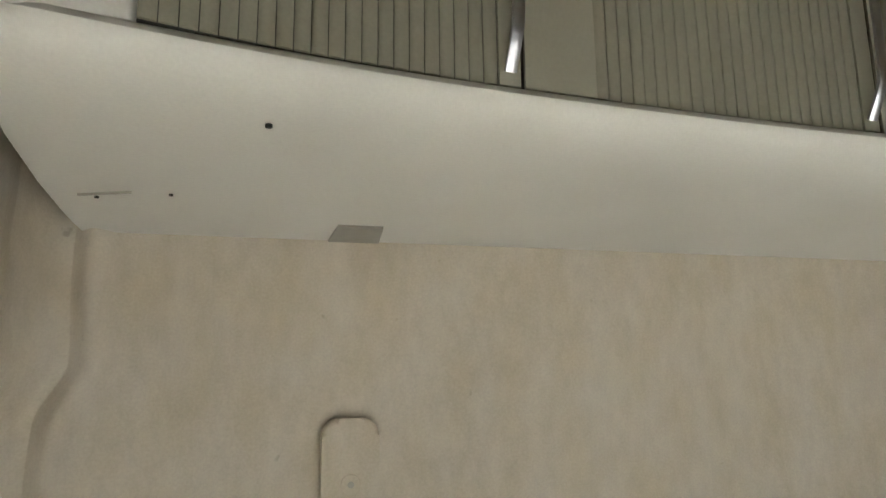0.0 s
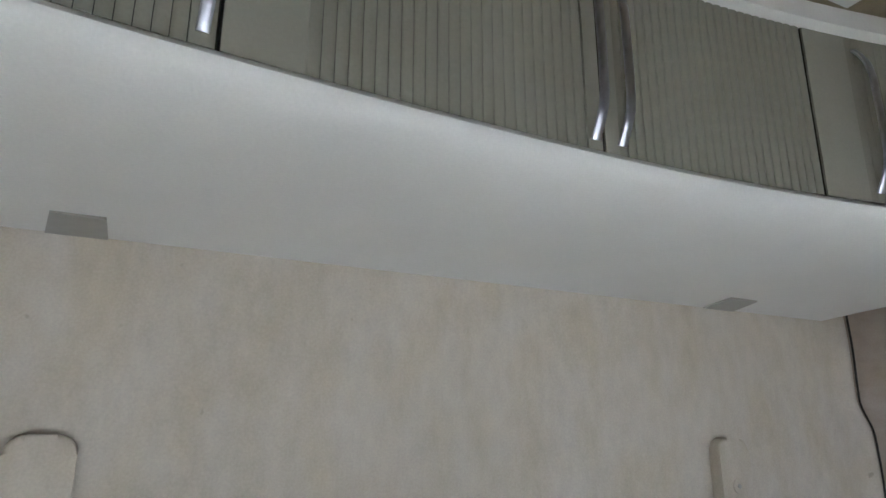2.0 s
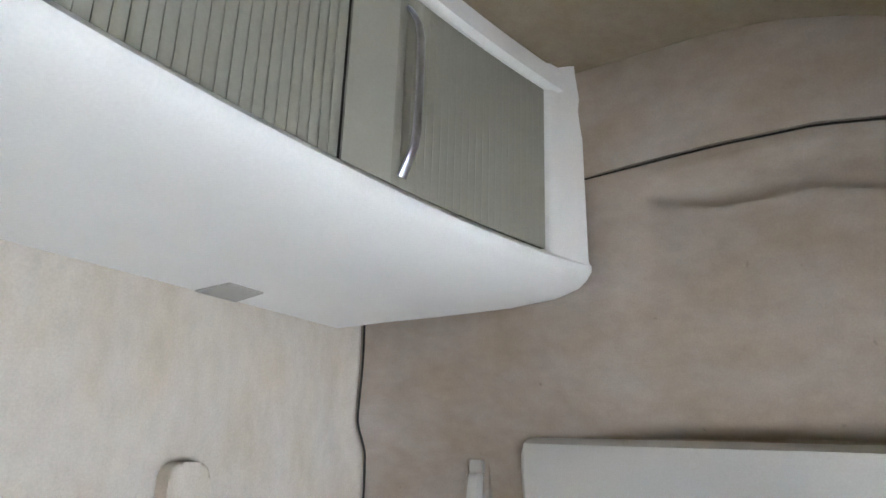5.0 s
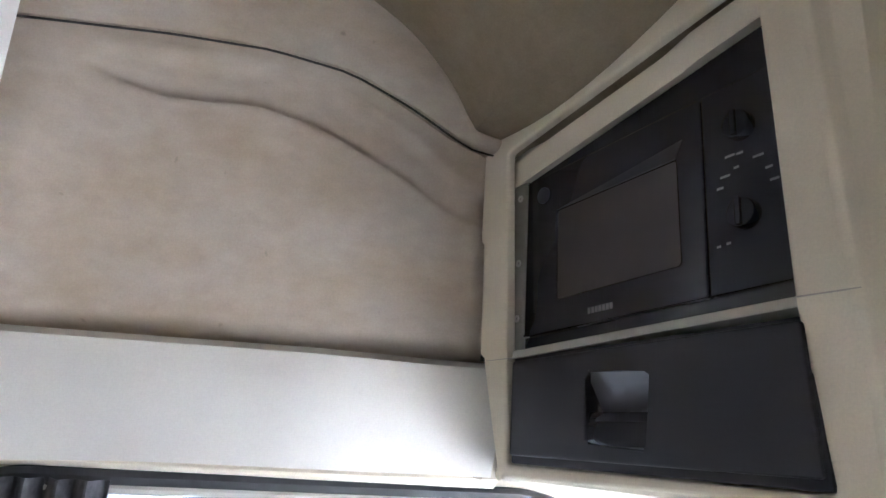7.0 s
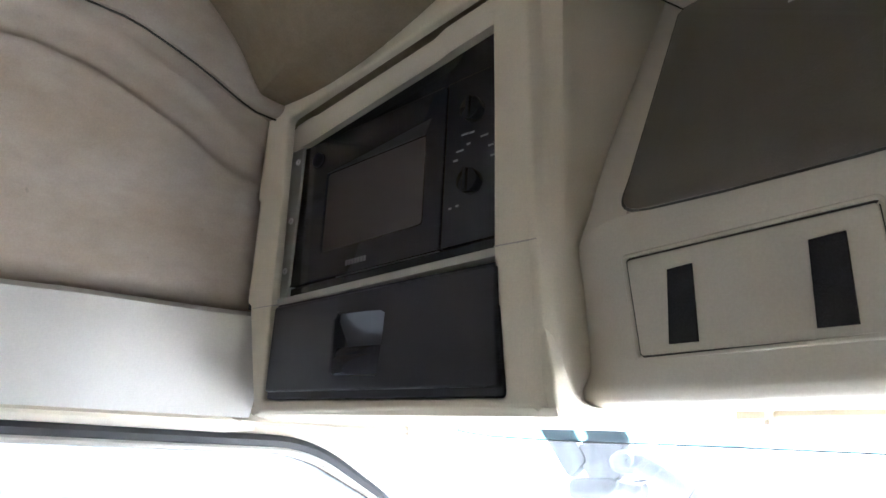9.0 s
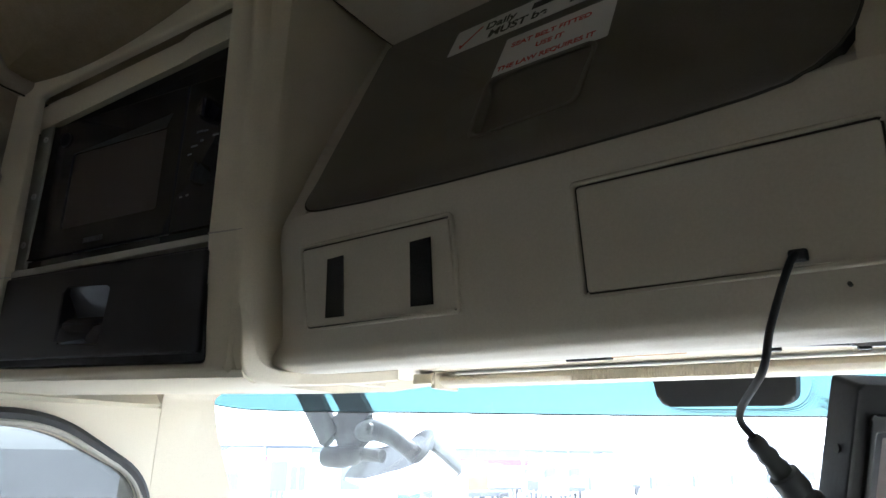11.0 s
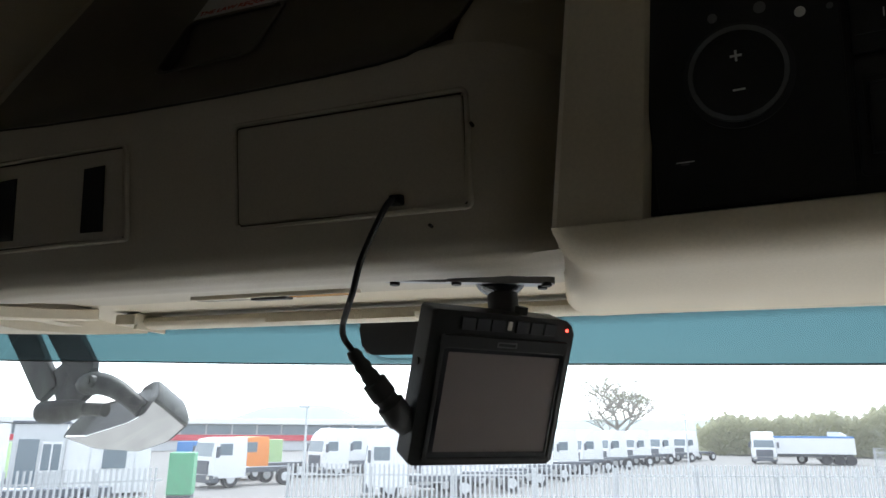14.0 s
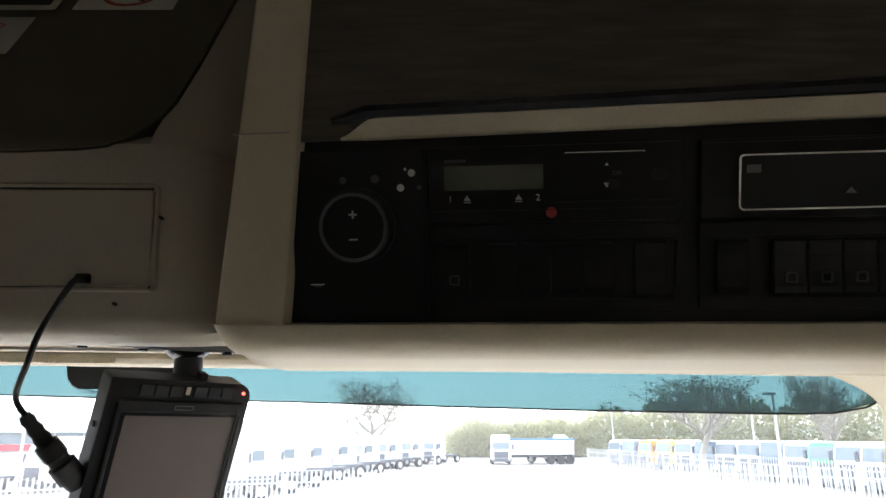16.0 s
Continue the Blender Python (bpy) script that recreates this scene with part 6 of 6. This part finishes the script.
slab(wd, "pane", -1.79, -1.44, -0.07, -0.052, 1.08, 2.1, M["cabglass"])
slab(wd, "pane", -1.36, -1.01, -0.07, -0.052, 1.08, 2.1, M["cabglass"])
slab(of, "window", 0.88, 1.97, 0.24, 0.295, 1.1, 2.1, M["cabglass"])
slab(of, "joint", 0.28, 0.32, 0.285, 0.298, 0.15, 2.65, M["clad"])
slab(of, "joint", 2.35, 2.39, 0.285, 0.298, 0.15, 2.65, M["clad"])
of.matrix_world = place(-48.3, 39, 48) @ Matrix.Diagonal((1, 1, 1.19, 1))
for az, r, mm, sz, lb in ((-41.4, 35, "green", (0.55, 0.75, 1.85), "green steel skip container behind the fence"), (-40.2, 62, "blue", (1.8, 1.2, 1.95), "blue sheeted trailer behind the fence"), (-36.3, 64, "lime", (2.5, 1.2, 2.1), "lime green curtain-side trailer beyond the fence"), (-54.6, 50, "lime", (1.5, 1.2, 2.1), "lime green trailer with unreadable lettering beyond the fence")):
    c = tagged(new("container"), lb, "container", "containers")
    part("body", soft_box(I4, -sz[0], sz[0], -sz[1], sz[1], 0.35, sz[2] + 0.35, 0.05), M[mm], c)
    part("base", soft_box(I4, -sz[0] * 0.95, sz[0] * 0.95, -sz[1] * 0.9, sz[1] * 0.9, 0.0, 0.34, 0.02), M["lorrydark"], c)
    c.matrix_world = place(az, r, 35)
for az, r, h in ((-32.3, 42, 4.6), (-1.8, 75, 5.0), (12.6, 95, 7.5), (23.0, 60, 6.2), (24.7, 42, 5.4)):
    p = tagged(new("lamp_post"), "pale steel lamp post in the yard", "lamp post", "lamp posts")
    part("pole", tube([(0, 0, 0), (0, 0, h * 0.5), (0, 0, h)], [0.10, 0.08, 0.06], 8), M["clad"], p)
    part("head", soft_box(I4, -0.5, 0.15, -0.12, 0.12, h - 0.05, h + 0.1, 0.03), M["clad"], p)
    p.matrix_world = place(az, r, 0)


# trees: tapered trunk, forking limbs and a cloud of twigs and small leaves
def tree(m, h, spread, leaves, seed, name="tree", label="tall bare spring tree with a broad open crown"):
    rng = random.Random(seed)
    t = tagged(new(name), label, "tree", "trees")
    tips = []
    wood = bmesh.new()

    def limb(p, d, length, r, depth):
        pts, rad = [p], [r]
        for i in range(4):
            d = (d + Vector((rng.uniform(-0.25, 0.25), rng.uniform(-0.25, 0.25), rng.uniform(-0.02, 0.16)))).normalized()
            p = p + d * length / 4
            pts.append(p)
            rad.append(r * (1 - 0.13 * (i + 1)))
        tube(pts, rad, 5 if depth > 1 else 7, bm=wood)
        if depth >= 5:
            tips.append(p)
            return
        for i in range(5 if depth < 2 else 3):
            a = rng.uniform(0, 6.28)
            out = Vector((math.cos(a), math.sin(a), rng.uniform(0.15, 0.8))).normalized()
            limb(pts[rng.choice((2, 3, 4))], (d * 0.5 + out * spread).normalized(), length * rng.uniform(0.62, 0.85), r * 0.56, depth + 1)

    limb(Vector((0, 0, 0)), Vector((0, 0, 1)), h * 0.30, h * 0.022, 0)
    part("trunk", wood, M["hazed_bark"], t, smooth=True)
    cr = bmesh.new()
    for p in tips:
        for _ in range(leaves):
            q = p + Vector((rng.gauss(0, 1), rng.gauss(0, 1), rng.gauss(0, 0.8))) * h * 0.028
            a = Vector((rng.uniform(-1, 1), rng.uniform(-1, 1), rng.uniform(-1, 1))).normalized()
            b = a.orthogonal().normalized()
            s = h * rng.uniform(0.004, 0.010)
            cr.faces.new([cr.verts.new(q + a * s), cr.verts.new(q + b * s), cr.verts.new(q - a * s), cr.verts.new(q - b * s)])
    part("crown", cr, M["leaf"], t)
    t.matrix_world = m
    return t


tree(place(-6.3, 100) @ Matrix.Diagonal((1.85, 1.85, 1.08, 1)), 12.4, 1.0, 2, 3)
tree(place(19.5, 62) @ Matrix.Diagonal((1.7, 1.7, 1.06, 1)), 10.4, 0.95, 2, 8, label="tall tree with dark twigs beside the yard")
tree(place(28.0, 70), 11.5, 0.9, 2, 11, label="tall tree with dark twigs beside the yard")
hed = bmesh.new()
rng = random.Random(5)
for i in range(90000):
    az = rng.uniform(-1, 46)
    r = rng.uniform(112, 124)
    el = lerp([(-1, 0.5), (1, 1.0), (8, 1.1), (12.5, 1.7), (14.5, 2.1), (18, 2.4), (22, 2.1), (27, 2.4), (46, 2.6)], az)
    top = 3.2 + 2.06 * el * (0.62 + 0.5 * abs(math.sin(az * 0.62 + 0.4)) ** 0.6) + (0.2 + 0.08 * el) * (math.sin(az * 1.7) + 0.8 * math.sin(az * 5.3 + 1) + 0.5 * math.sin(az * 11.7))
    z = max(0.2, top * (1 - rng.random() ** 1.3 * 0.97) + rng.gauss(0, 0.3 + 0.05 * el))
    q = EX @ Vector((*polar(az, r), z))
    a = Vector((rng.uniform(-1, 1), rng.uniform(-1, 1), rng.uniform(-1, 1))).normalized()
    b = a.orthogonal().normalized()
    s = rng.uniform(0.13, 0.30)
    hed.faces.new([hed.verts.new(q + a * s), hed.verts.new(q + b * s * 0.7), hed.verts.new(q - a * s), hed.verts.new(q - b * s * 0.7)])
# leaf colour lifted well above real foliage to carry the distance haze
tagged(part("far_woods", hed, foliage("hazed_hedge", (0.36, 0.36, 0.28))), "hazy hedgerow of spring trees along the far yard edge", "woods", kind="stuff")


def hill(a, b):
    az = -60 + 110 * a
    el = 0.9 + 1.6 * math.exp(-((az + 33.0) / 4.5) ** 4) + 0.5 * math.exp(-((az + 4) / 6) ** 2) + 0.15 * math.sin(az * 0.4)
    return EX @ Vector((*polar(az, 900 + 300 * b), (el * 15.7 + 3.2) * math.sin(math.pi / 2 * min(1, b * 1.6))))


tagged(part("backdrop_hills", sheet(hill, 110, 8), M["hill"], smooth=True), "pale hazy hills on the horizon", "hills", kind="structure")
